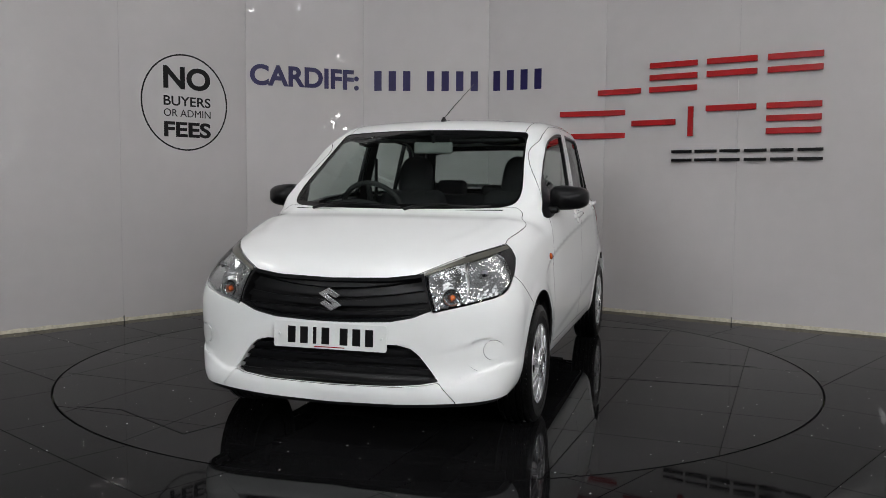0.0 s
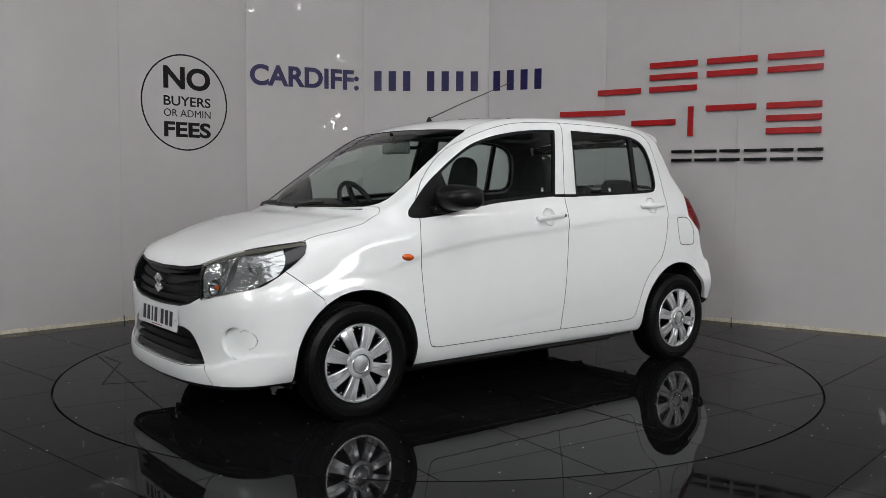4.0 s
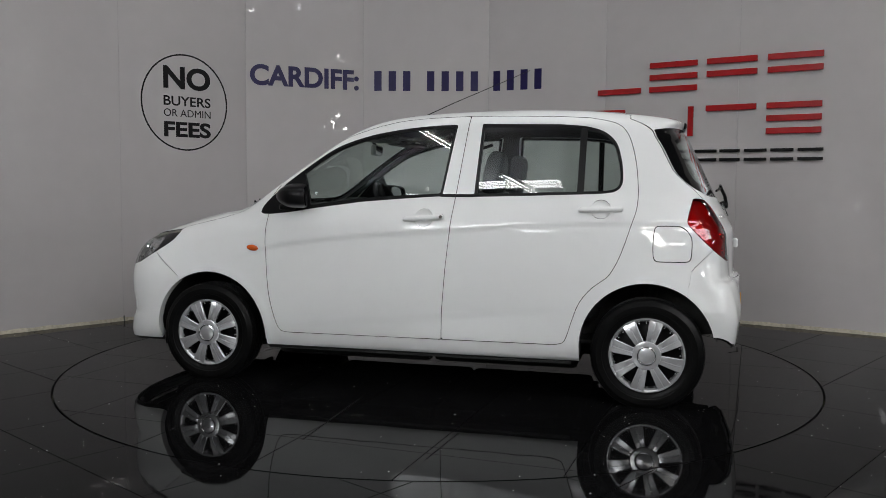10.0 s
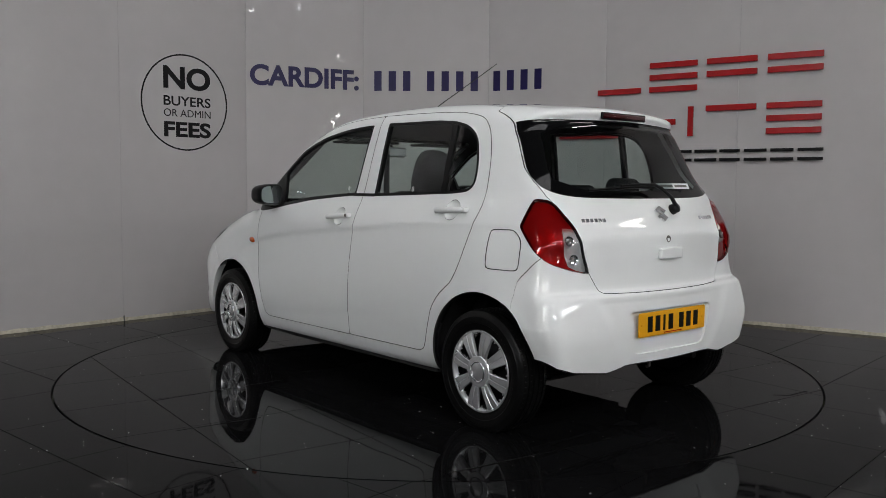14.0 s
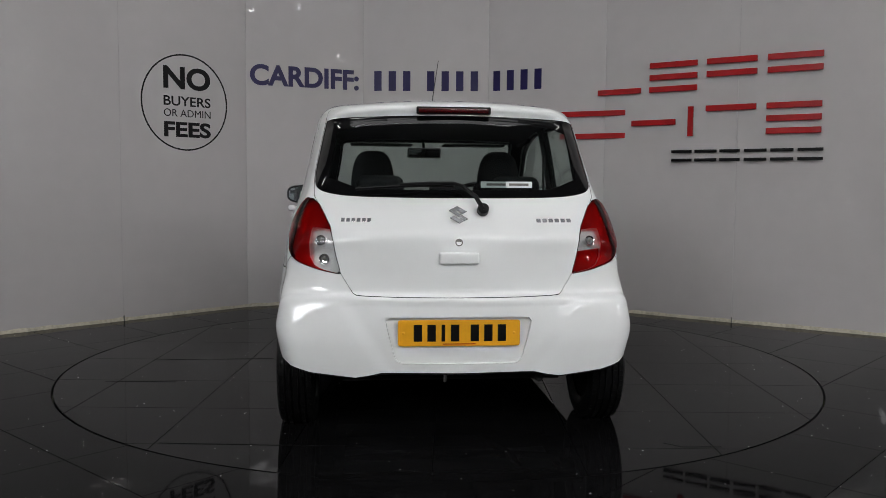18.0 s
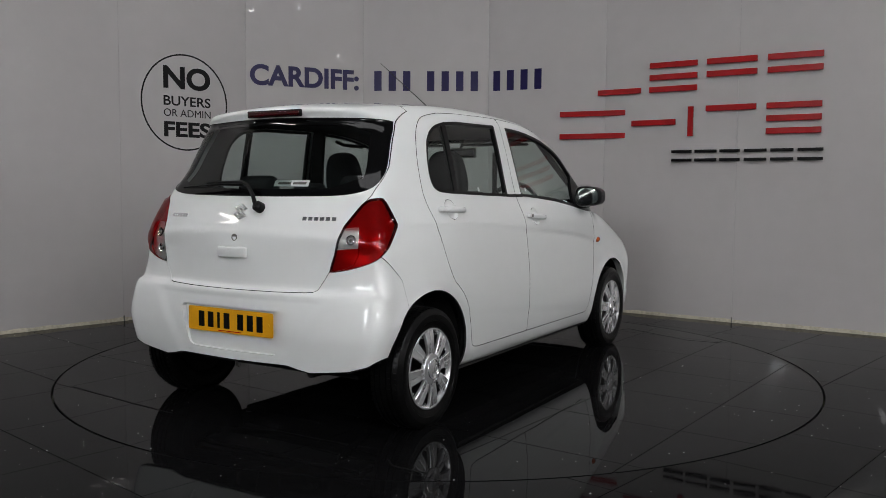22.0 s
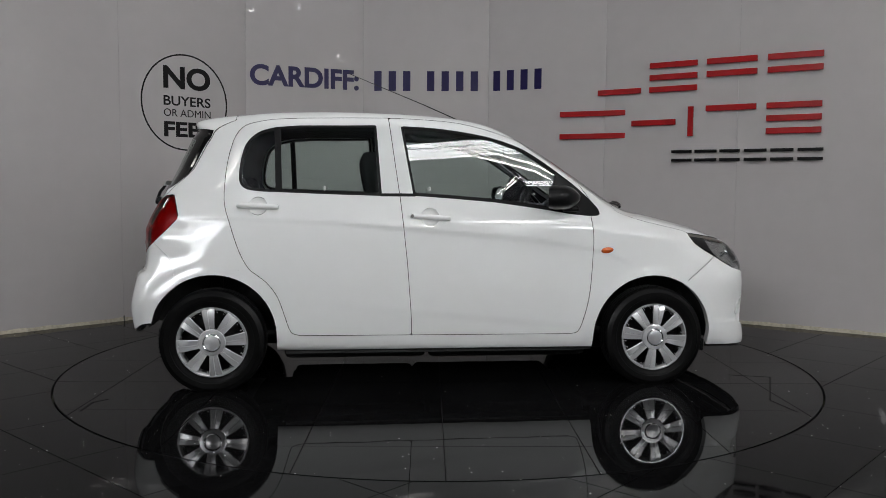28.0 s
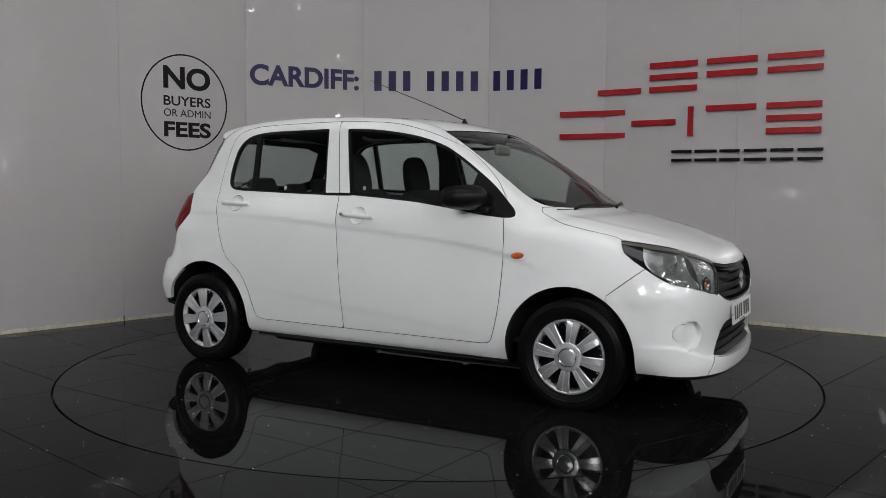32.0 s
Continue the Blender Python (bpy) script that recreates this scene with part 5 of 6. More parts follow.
def build_door_handles():
    for key, x0, x1, z0, z1 in (("f", 0.060, -0.160, 0.930, 0.946), ("r", -0.862, -1.078, 0.990, 0.997)):
        for side, s in (("left", 1), ("right", -1)):
            door = DOORS[key, side]
            cx, cz = (x0 + x1) / 2, (z0 + z1) / 2
            w = half_width(np.array([cx]), np.array([cz]))[0] - 0.002
            lean = math.atan2(z1 - z0, x0 - x1)
            base = Matrix.Translation((cx, s * w, cz)) @ Matrix.Rotation(lean, 4, "Y")
            bm = bmesh.new()
            rows = []
            n = 16
            for i in range(n + 1):
                t = i / n * 2 - 1
                r = 0.019 * (1 - 0.35 * abs(t) ** 4)
                bend = 0.024 - 0.010 * t ** 4
                rows.append([bm.verts.new((-0.110 * t, s * (bend + 0.011 * math.cos(a)), r * 0.8 * math.sin(a))) for a in [2 * math.pi * k / 10 for k in range(10)]])
            for p, q in zip(rows, rows[1:]):
                for k in range(10):
                    bm.faces.new((p[k], p[(k + 1) % 10], q[(k + 1) % 10], q[k]))
            bm.faces.new(rows[0])
            bm.faces.new(rows[-1])
            for x in (-0.095, 0.095):
                box_into(bm, x, s * 0.010, 0, 0.028, 0.034, 0.024, 0.006)
            bmesh.ops.recalc_face_normals(bm, faces=bm.faces)
            hd = part("door_handle", bm, PAINT, door, "white pull handle")
            hd.matrix_basis = base
            # finger dish: a round hollow behind the bar
            bm = lathe([(0.0505, 0.0), (0.0495, -0.0015), (0.044, -0.008), (0.032, -0.014), (0.016, -0.0165), (0.0005, -0.017)], 36)
            ds = part("handle_dish", bm, PAINT, door)
            ds.matrix_basis = panel_frame(cx, cz, s)
            if key == "f":
                bm = lathe([(0.009, 0), (0.008, 0.0035), (0.0005, 0.004)], 16)
                if s < 0:
                    bmesh.ops.rotate(bm, verts=bm.verts, matrix=Matrix.Rotation(math.pi, 3, "Z"))
                lk = part("key_barrel", bm, DULL_METAL, door)
                lk.matrix_basis = base @ Matrix.Translation((-0.098, s * 0.030, 0.0))

    # small printed marks low on the side glass
    for key, x in (("f", -0.05), ("r", -0.62)):
        for side, s in (("left", 1), ("right", -1)):
            for k in (-1, 0, 1):
                mark = part("glass_mark", box(k * 0.0065, 0, 0, 0.003, 0.0008, 0.026 - 0.006 * abs(k)), STICKER, DOORS[key, side], smooth=False)
                mark.matrix_basis = panel_frame(x, 1.092, s) @ Matrix.Translation((0, -0.009, 0))


build_door_handles()


def build_door_mirrors():
    for side, s in (("left", 1), ("right", -1)):
        door = DOORS["f", side]
        bm = bmesh.new()
        # housing: rounded shell, fuller towards the front
        n, m = 20, 12
        rows = []
        for i in range(m + 1):
            u = i / m
            x = 0.074 - 0.170 * u
            k = math.sin(math.pi * min(0.5, 0.5 * (u + 0.02) / 0.55)) ** 0.55 if u < 0.55 else 1.0 - 0.05 * (u - 0.55) - 0.10 * max(0.0, (u - 0.80) / 0.20) ** 2
            row = []
            for j in range(n):
                a = 2 * math.pi * j / n
                ca, sa = math.cos(a), math.sin(a)
                ex = 0.62
                yy = math.copysign(abs(ca) ** ex, ca) * 0.100 * k
                zz = math.copysign(abs(sa) ** ex, sa) * 0.073 * k
                zz *= 1.0 - 0.14 * (yy / 0.1)
                row.append(bm.verts.new((x - 0.03 * (yy / 0.1), yy, zz * (0.90 + 0.10 * u))))
            rows.append(row)
        for p, q in zip(rows, rows[1:]):
            for j in range(n):
                bm.faces.new((p[j], p[(j + 1) % n], q[(j + 1) % n], q[j]))
        bm.faces.new(rows[0])
        inner = [bm.verts.new((v.co.x + 0.002, v.co.y * 0.93, v.co.z * 0.92)) for v in rows[-1]]
        deep = [bm.verts.new((v.co.x + 0.016, v.co.y, v.co.z)) for v in inner]
        for j in range(n):
            bm.faces.new((rows[-1][j], rows[-1][(j + 1) % n], inner[(j + 1) % n], inner[j]))
            bm.faces.new((inner[j], inner[(j + 1) % n], deep[(j + 1) % n], deep[j]))
        glass = bmesh.new()
        glass.faces.new([glass.verts.new((v.co.x - 0.004, v.co.y, v.co.z)) for v in deep])
        glass.faces.ensure_lookup_table()
        for b in (bm, glass):
            bmesh.ops.transform(b, matrix=Matrix.Diagonal((1, s, 1, 1)), verts=b.verts)
            bmesh.ops.recalc_face_normals(b, faces=b.faces)
        hs = part("door_mirror", bm, MIRROR_SHELL, door, "black plastic door mirror")
        hs.matrix_basis = pose(0.690, s * 0.833, 1.048, 0, 0, 0) @ Matrix.Diagonal((1, 1, 0.91, 1))
        part("mirror_glass", glass, MIRROR, door, "silvered mirror glass", smooth=False).matrix_basis = hs.matrix_basis @ Matrix.Translation((-0.088, 0, 0)) @ pose(0, 0, 0, 0, 5, -4 * s) @ Matrix.Translation((0.086, 0, 0))
        ft = part("mirror_foot", box(0.730, s * 0.735, 0.985, 0.09, 0.11, 0.035, 0.014, segs=3), MIRROR_SHELL, door)


build_door_mirrors()


def build_wipers_and_aerial():
    def glass_x(y, z):
        x = 1.2
        for _ in range(40):
            p = np.array([[x, y, z]])
            x -= body(p)[0] * 0.8
        return x
    for y0, y1 in ((-0.42, 0.06), (0.10, 0.50)):
        pts = []
        for i in range(7):
            y = y0 + (y1 - y0) * i / 6
            z = 0.994 + 0.010 * math.sin(math.pi * i / 6) + 0.012 * (abs(y) > 0.45)
            pts.append((glass_x(y, z) + 0.014, y, z + 0.004))
        wp = part("wiper_blade", tube(pts, 0.006, 6), PLASTIC, WINDSCREEN)
        mid = pts[3]
        yb = y0 - 0.02
        part("wiper_arm", tube([(glass_x(yb, 0.99) + 0.016, yb, 0.990), (glass_x(yb + 0.05, 1.0) + 0.034, yb + 0.05, 1.004), (glass_x(yb + 0.13, 1.0) + 0.026, yb + 0.13, 1.014), (mid[0] + 0.010, mid[1], mid[2] + 0.010)], 0.008, 8, taper=0.6), PLASTIC, WINDSCREEN)
    # black cowl below the glass
    bm = bmesh.new()
    prev = None
    for i in range(33):
        y = -0.56 + 1.12 * i / 32
        x = glass_x(y, 0.985)
        row = [bm.verts.new(v) for v in ((x - 0.002, y, 0.984 + 0.02 * y * y), (x + 0.003, y, 0.968 + 0.01 * y * y), (x + 0.003, y, 0.93), (x - 0.05, y, 0.93))]
        if prev:
            for k in range(3):
                bm.faces.new((prev[k], prev[k + 1], row[k + 1], row[k]))
        prev = row
    bmesh.ops.recalc_face_normals(bm, faces=bm.faces)
    part("cowl", bm, PLASTIC, car)
    base = part("aerial", lathe([(0.020, -0.012), (0.019, 0.004), (0.011, 0.018), (0.006, 0.028), (0.0005, 0.03)], 16, axis="z"), PLASTIC, car, "thin black roof aerial leaning back")
    base.location = (0.215, 0, 1.494)
    part("aerial_rod", tube([(-0.004, 0, 0.02), (-0.24, 0, 0.12), (-0.50, 0, 0.222), (-0.70, 0, 0.302)], 0.0033, 6, taper=0.55), PLASTIC, base)


build_wipers_and_aerial()


# ---- cabin ----
def soft_box(name, cx, cy, cz, sx, sy, sz, r, material, parent, m=None, label=""):
    bm = box(cx, cy, cz, sx, sy, sz, r, m, segs=4)
    return part(name, bm, material, parent, label)


def build_cabin():
    for s in (1, -1):
        y = s * 0.36
        cushion = soft_box("front_seat", 0.17, y, 0.47, 0.52, 0.48, 0.20, 0.07, FABRIC, car, None, "dark fabric front seat with headrest")
        m = Matrix.Translation((-0.10, y, 0.50)) @ Matrix.Rotation(radians(-20), 4, "Y")
        back = bmesh.new()
        box_into(back, 0, 0, 0.30, 0.15, 0.46, 0.62, 0.07, m, 4)
        part("backrest", back, FABRIC, cushion)
        m2 = m @ Matrix.Translation((-0.005, 0, 0.73)) @ Matrix.Rotation(radians(10), 4, "Y")
        hr = bmesh.new()
        bmesh.ops.create_uvsphere(hr, u_segments=28, v_segments=18, radius=1.0)
        for v in hr.verts:
            c = v.co
            c.x, c.y, c.z = [math.copysign(abs(k) ** 0.62, k) for k in c]
            c.x, c.y, c.z = 0.056 * c.x, 0.118 * c.y * (1 - 0.16 * c.z), 0.135 * c.z - 0.015
        bmesh.ops.transform(hr, matrix=m2, verts=hr.verts)
        part("headrest", hr, FABRIC, cushion)
        posts = bmesh.new()
        for k in (-0.05, 0.05):
            tube([m @ Vector((0, k, 0.56)), m @ Vector((0, k, 0.70))], 0.006, 8, posts)
        part("headrest_post", posts, DULL_METAL, cushion)
        # belt on the pillar
        part("seat_belt", box(-0.30, s * 0.635, 0.98, 0.045, 0.006, 0.62, 0, None), TRIM, car)
        part("grab_rail", tube([(-0.15, s * 0.575, 1.385), (-0.10, s * 0.555, 1.365), (0.10, s * 0.555, 1.36), (0.15, s * 0.57, 1.37)], 0.011, 8), TRIM, car)
        part("sun_visor", box(0.36, s * 0.30, 1.372, 0.15, 0.40, 0.015, 0.006, Matrix.Rotation(0, 4, "Y")), TRIM, car)
    bench = soft_box("rear_seat", -0.72, 0, 0.48, 0.48, 1.16, 0.18, 0.06, FABRIC, car, None, "dark fabric rear bench with two headrests")
    m = Matrix.Translation((-0.93, 0, 0.50)) @ Matrix.Rotation(radians(-18), 4, "Y")
    bm = bmesh.new()
    box_into(bm, 0, 0, 0.27, 0.13, 1.16, 0.60, 0.05, m, 4)
    part("backrest", bm, FABRIC, bench)
    for y in (0.33, 0.0, -0.33):
        bm = bmesh.new()
        if y:
            box_into(bm, 0, y, 0.62, 0.09, 0.23, 0.13, 0.04, m, 4)
        else:
            box_into(bm, 0, y, 0.60, 0.08, 0.19, 0.09, 0.035, m, 4)
        part("headrest", bm, FABRIC, bench)
    # parcel shelf and floor
    part("parcel_shelf", box(-1.27, 0, 0.965, 0.40, 0.98, 0.02, 0.006), TRIM, car)
    part("cabin_floor", box(-0.1, 0, 0.30, 2.4, 1.3, 0.02), TRIM, car)
    # dashboard: a lofted fascia across the cabin
    bm = bmesh.new()
    rows = []
    for i in range(25):
        y = -0.66 + 1.32 * i / 24
        hump = 0.045 * math.exp(-((y + 0.36) / 0.16) ** 2)
        bow = 0.30 * y * y + 0.3 * y ** 4
        rows.append([bm.verts.new(v) for v in ((1.10 - bow, y, 0.955), (0.95 - bow, y, 0.985), (0.80 - 0.4 * bow, y, 0.998 + hump * 0.7), (0.70 - 0.2 * bow, y, 0.985 + hump), (0.64, y, 0.93 + hump * 0.8), (0.62, y, 0.84), (0.66, y, 0.62), (0.80, y, 0.50))])
    for p, q in zip(rows, rows[1:]):
        for k in range(7):
            bm.faces.new((p[k], p[k + 1], q[k + 1], q[k]))
    bmesh.ops.recalc_face_normals(bm, faces=bm.faces)
    dash = part("dashboard", bm, TRIM, car, "dark grey moulded dashboard")
    part("centre_console", box(0.62, 0, 0.80, 0.10, 0.30, 0.32, 0.03), TRIM, dash)
    for y in (-0.10, 0.10):
        part("air_vent", lathe([(0.042, 0), (0.040, 0.012), (0.030, 0.010), (0.0005, 0.004)], 20), DULL_METAL, dash).matrix_basis = pose(0.605, y, 0.93, 0, 0, 90)
    # steering wheel on the right-hand side
    bm = bmesh.new()
    ring = [(0.185 * math.cos(2 * math.pi * k / 40), 0.185 * math.sin(2 * math.pi * k / 40), 0) for k in range(41)]
    tube(ring, 0.0155, 10, bm)
    for a in (0, 180, 270):
        ca, sa = math.cos(radians(a)), math.sin(radians(a))
        tube([(0.05 * ca, 0.05 * sa, -0.01), (0.18 * ca, 0.18 * sa, 0)], 0.018, 8, bm)
    wheel_m = Matrix.Translation((0.50, -0.345, 0.955)) @ Matrix.Rotation(radians(-64), 4, "Y") @ Matrix.Rotation(radians(90), 4, "Z")
    sw = part("steering_wheel", bm, TRIM, car, "black three-spoke steering wheel")
    sw.matrix_basis = wheel_m
    part("airbag_pad", lathe([(0.0005, 0.025), (0.05, 0.022), (0.068, 0.008), (0.07, -0.03)], 28, axis="z"), TRIM, sw)
    part("column", tube([(0, 0, 0), (0, 0, -0.26)], 0.045, 14), TRIM, sw)
    # rear-view mirror
    mr = part("rear_view_mirror", box(0, 0, 0, 0.030, 0.225, 0.066, 0.012, segs=3), GREY_PLASTIC, car, "grey interior rear-view mirror")
    mr.matrix_basis = pose(0.47, 0.015, 1.325, 0, -4, 7)
    part("mirror_glass", box(-0.0165, 0, 0, 0.002, 0.205, 0.050, 0.0005), MIRROR, mr, smooth=False)
    part("mirror_stem", tube([(0.01, 0, 0.03), (0.05, 0, 0.085)], 0.010, 8), PLASTIC, mr)
    # firewall keeps the engine bay dark
    part("bulkhead", box(1.16, 0, 0.56, 0.02, 1.16, 0.56), UNDER, car)
    part("radiator", box(1.74, 0, 0.50, 0.03, 0.70, 0.46), UNDER, car)


build_cabin()


# ---- signs on the backdrop ----
def wall_spot(i, p, lift):
    """Pose on wall panel i nearest to the plan point p, facing the room: x along, y up, z out."""
    m, w = wall_frame(i)
    ux, uy = m.to_3x3().col[0], m.to_3x3().col[1]
    a = Vector((*SEAMS[i], 0))
    t = (Vector((*p, 0)) - a).dot(ux)
    q = Matrix((ux, Vector((0, 0, 1)), uy)).transposed().to_4x4()
    q.translation = a + ux * t + uy * lift
    return q


def text_mesh(body, width, height, bold, depth):
    """A word in the built-in font, stretched to its width and cap height."""
    cu = bpy.data.curves.new("word", "FONT")
    cu.body, cu.extrude, cu.offset, cu.resolution_u = body, 0.02, bold, 6
    ob = new("word", cu)
    me = bpy.data.meshes.new_from_object(ob.evaluated_get(bpy.context.evaluated_depsgraph_get()))
    bpy.data.objects.remove(ob)
    bpy.data.curves.remove(cu)
    n = len(me.vertices)
    co = np.empty(n * 3)
    me.vertices.foreach_get("co", co)
    co = co.reshape(-1, 3)
    lo, hi = co.min(0), co.max(0)
    co = (co - [(lo[0] + hi[0]) / 2, lo[1], lo[2]]) / [hi[0] - lo[0], hi[1] - lo[1], hi[2] - lo[2]] * [width, height, depth]
    me.vertices.foreach_set("co", co.ravel())
    return me


def word(text, width, height, material, parent, m, bold=0.02, depth=0.0015):
    me = text_mesh(text, width, height, bold, depth)
    me.materials.append(material)
    ob = new("word", me)
    ob.parent = parent
    ob.matrix_basis = m
    return ob


def place(ob, m):
    ob.matrix_world = m
    return ob


def build_circle_sign():
    sign = empty("wall_sign", "black round vinyl sign about fees on the wall", "sign")
    sign.matrix_world = wall_spot(3, (-2.160, 1.978), 0.0)
    bm = bmesh.new()
    n, r0, r1 = 96, 0.391, 0.404
    rows = [[bm.verts.new((r * math.cos(2 * math.pi * k / n), 1.797 + r * math.sin(2 * math.pi * k / n), z)) for k in range(n)] for r, z in ((r0, 0.0005), (r0, 0.002), (r1, 0.002), (r1, 0.0005))]
    for a, b in zip(rows, rows[1:]):
        for k in range(n):
            bm.faces.new((a[k], a[(k + 1) % n], b[(k + 1) % n], b[k]))
    bmesh.ops.recalc_face_normals(bm, faces=bm.faces)
    part("ring", bm, INK_BLACK, sign, smooth=False)
    for text, w, z0, h, bold in (("NO", 0.440, 1.905, 0.190, 0.035), ("BUYERS", 0.440, 1.766, 0.082, 0.016), ("OR ADMIN", 0.440, 1.676, 0.062, 0.0), ("FEES", 0.440, 1.505, 0.130, 0.035)):
        word(text, w, h, INK_BLACK, sign, Matrix.Translation((0.018, z0, 0.0005)), bold)


build_circle_sign()


def build_phone_sign():
    sign = empty("wall_lettering", "navy vinyl lettering with a bar for each figure", "sign")
    sign.matrix_world = Matrix.Identity(4)
    word("CARDIFF:", 1.03, 0.190, INK_BLUE, sign, wall_spot(4, (-1.245, 2.645), 0.0006) @ Matrix.Translation((0, 2.004, 0)), 0.034)
    for i, p0, p1, n in ((5, (-0.665, 2.878), (-0.255, 2.865), 3), (5, (-0.165, 2.862), (0.385, 2.843), 4), (6, (0.465, 2.833), (0.955, 2.590), 4)):
        for k in range(n):
            t = (k + 0.5) / n
            p = (p0[0] + (p1[0] - p0[0]) * t, p0[1] + (p1[1] - p0[1]) * t)
            ob = part("figure_bar", box(0, 2.099, 0.0009, 0.070, 0.186, 0.0014), INK_BLUE, sign, smooth=False)
            ob.matrix_basis = wall_spot(i, p, 0.0)


build_phone_sign()


def build_red_sign():
    sign = empty("dealer_sign", "raised red acrylic sign of plain bars over a black row", "sign")
    rows = [
        (SIGN_RED, 1.917, 2.168, 0.048, [(1.411, 2.367, 1.739, 2.135), (1.802, 2.090, 2.140, 1.851), (2.204, 1.806, 2.538, 1.573), (2.602, 1.529, 2.944, 1.298)]),
        (SIGN_RED, 1.538, 1.786, 0.048, [(1.096, 2.520, 1.640, 2.210), (1.675, 2.180, 1.995, 1.955), (2.204, 1.806, 2.538, 1.573), (2.602, 1.529, 2.944, 1.298)]),
        (INK_BLACK, 1.328, 1.424, 0.024, [(1.973, 1.969, 2.115, 1.869), (2.135, 1.854, 2.285, 1.750), (2.305, 1.735, 2.440, 1.640), (2.465, 1.620, 2.610, 1.523), (2.635, 1.506, 2.780, 1.409), (2.805, 1.391, 2.960, 1.287)]),
    ]
    strokes = [(0,), (0, 1, 2), (1, 2), (1, 2), (0, 2), (1,), (2,), (0, 1, 2)]
    for material, z0, z1, th, slots in rows:
        for x0, y0, x1, y1 in slots:
            cx, cy = (x0 + x1) / 2, (y0 + y1) / 2
            i = 6 if cx < 1.44 else 7 if cx < 2.414 else 8
            w = math.hypot(x1 - x0, y1 - y0)
            levels = [z0 + th / 2, z1 - th / 2]
            if material is SIGN_RED:
                mid = (z0 + z1) / 2
                levels = [(z0 + th / 2, mid, z1 - th / 2)[k] for k in strokes.pop(0)]
            for z in levels:
                ob = part("sign_bar", box(0, z, 0.020, w, th, 0.018, 0.002, segs=1), material, sign, smooth=False)
                ob.matrix_basis = wall_spot(i, (cx, cy), 0.0)
            for dx in (-w * 0.3, w * 0.3):
                ob = part("standoff", box(dx, levels[0], 0.006, 0.012, 0.012, 0.012), DULL_METAL, sign, smooth=False)
                ob.matrix_basis = wall_spot(i, (cx, cy), 0.0)
    ob = part("sign_bar", box(0, (1.538 + 1.786) / 2, 0.020, 0.046, 0.248, 0.018, 0.002, segs=1), SIGN_RED, sign, smooth=False)
    ob.matrix_basis = wall_spot(7, (2.10, 1.879), 0.0)


build_red_sign()


def build_hatch():
    hatch = empty("wall_hatch", "flush pale grey access hatch low in the wall", "hatch")
    hatch.matrix_world = wall_spot(6, (1.21, 2.458), 0.0)
    part("door", box(0, 0.447, 0.002, 0.50, 0.594, 0.006, 0.0015), WALL, hatch, smooth=False)
    for x, y, w, h in ((0.253, 0.447, 0.005, 0.604), (-0.253, 0.447, 0.005, 0.604), (0, 0.747, 0.511, 0.005), (0, 0.147, 0.511, 0.005)):
        part("edge_gap", box(x, y, 0.0012, w, h, 0.002), WALL_JOINT, hatch, smooth=False)


build_hatch()


# ---- hall lamps and windows, seen mirrored in paint, glass and laminate ----
def build_batten(m):
    lamp = empty("strip_light", "white twin-tube strip light under the ceiling", "lamp", "strip lights")
    part("housing", box(0, 0, 0.05, 0.16, 1.56, 0.05, 0.01), PLATE_WHITE, lamp)
    part("hanger", tube([(0, 0.5, 0.07), (0, 0.5, 1.51)], 0.006, 6), DULL_METAL, lamp)
    part("hanger", tube([(0, -0.5, 0.07), (0, -0.5, 1.51)], 0.006, 6), DULL_METAL, lamp)
    for x in (-0.045, 0.045):
        part("tube", tube([(x, -0.75, 0), (x, 0.75, 0)], 0.014, 8), LAMP_GLOW, lamp, "glowing fluorescent tube")
    lamp.matrix_world = m
    return lamp


FIRST_BATTEN = build_batten(pose(*BATTENS[0][:2], 4.5, 0, 0, BATTENS[0][2]))
for bx, by, br in BATTENS[1:]:
    copy_thing(FIRST_BATTEN, pose(bx, by, 4.5, 0, 0, br))


def build_long_strip():
    """Two long tube runs side by side below the roof lights."""
    for off in (-0.2, 0.2):
        lamp = empty("long_strip_light", "long white tube light under the hall roof", "lamp", "long strip lights")
        part("housing", box(0, 0, 0.06, 3.0, 0.10, 0.05, 0.01), PLATE_WHITE, lamp)
        for x in (-1.0, 1.0):
            part("hanger", tube([(x, 0, 0.08), (x, 0, 0.30)], 0.006, 6), DULL_METAL, lamp)
        part("tube", tube([(-1.48, 0, 0), (1.48, 0, 0)], 0.03, 8), LAMP_GLOW, lamp, "glowing fluorescent tube")
        lamp.matrix_world = pose(4.3 + 0.34 * off, -10.1 + off, 5.7, 0, 0, -19)


build_long_strip()


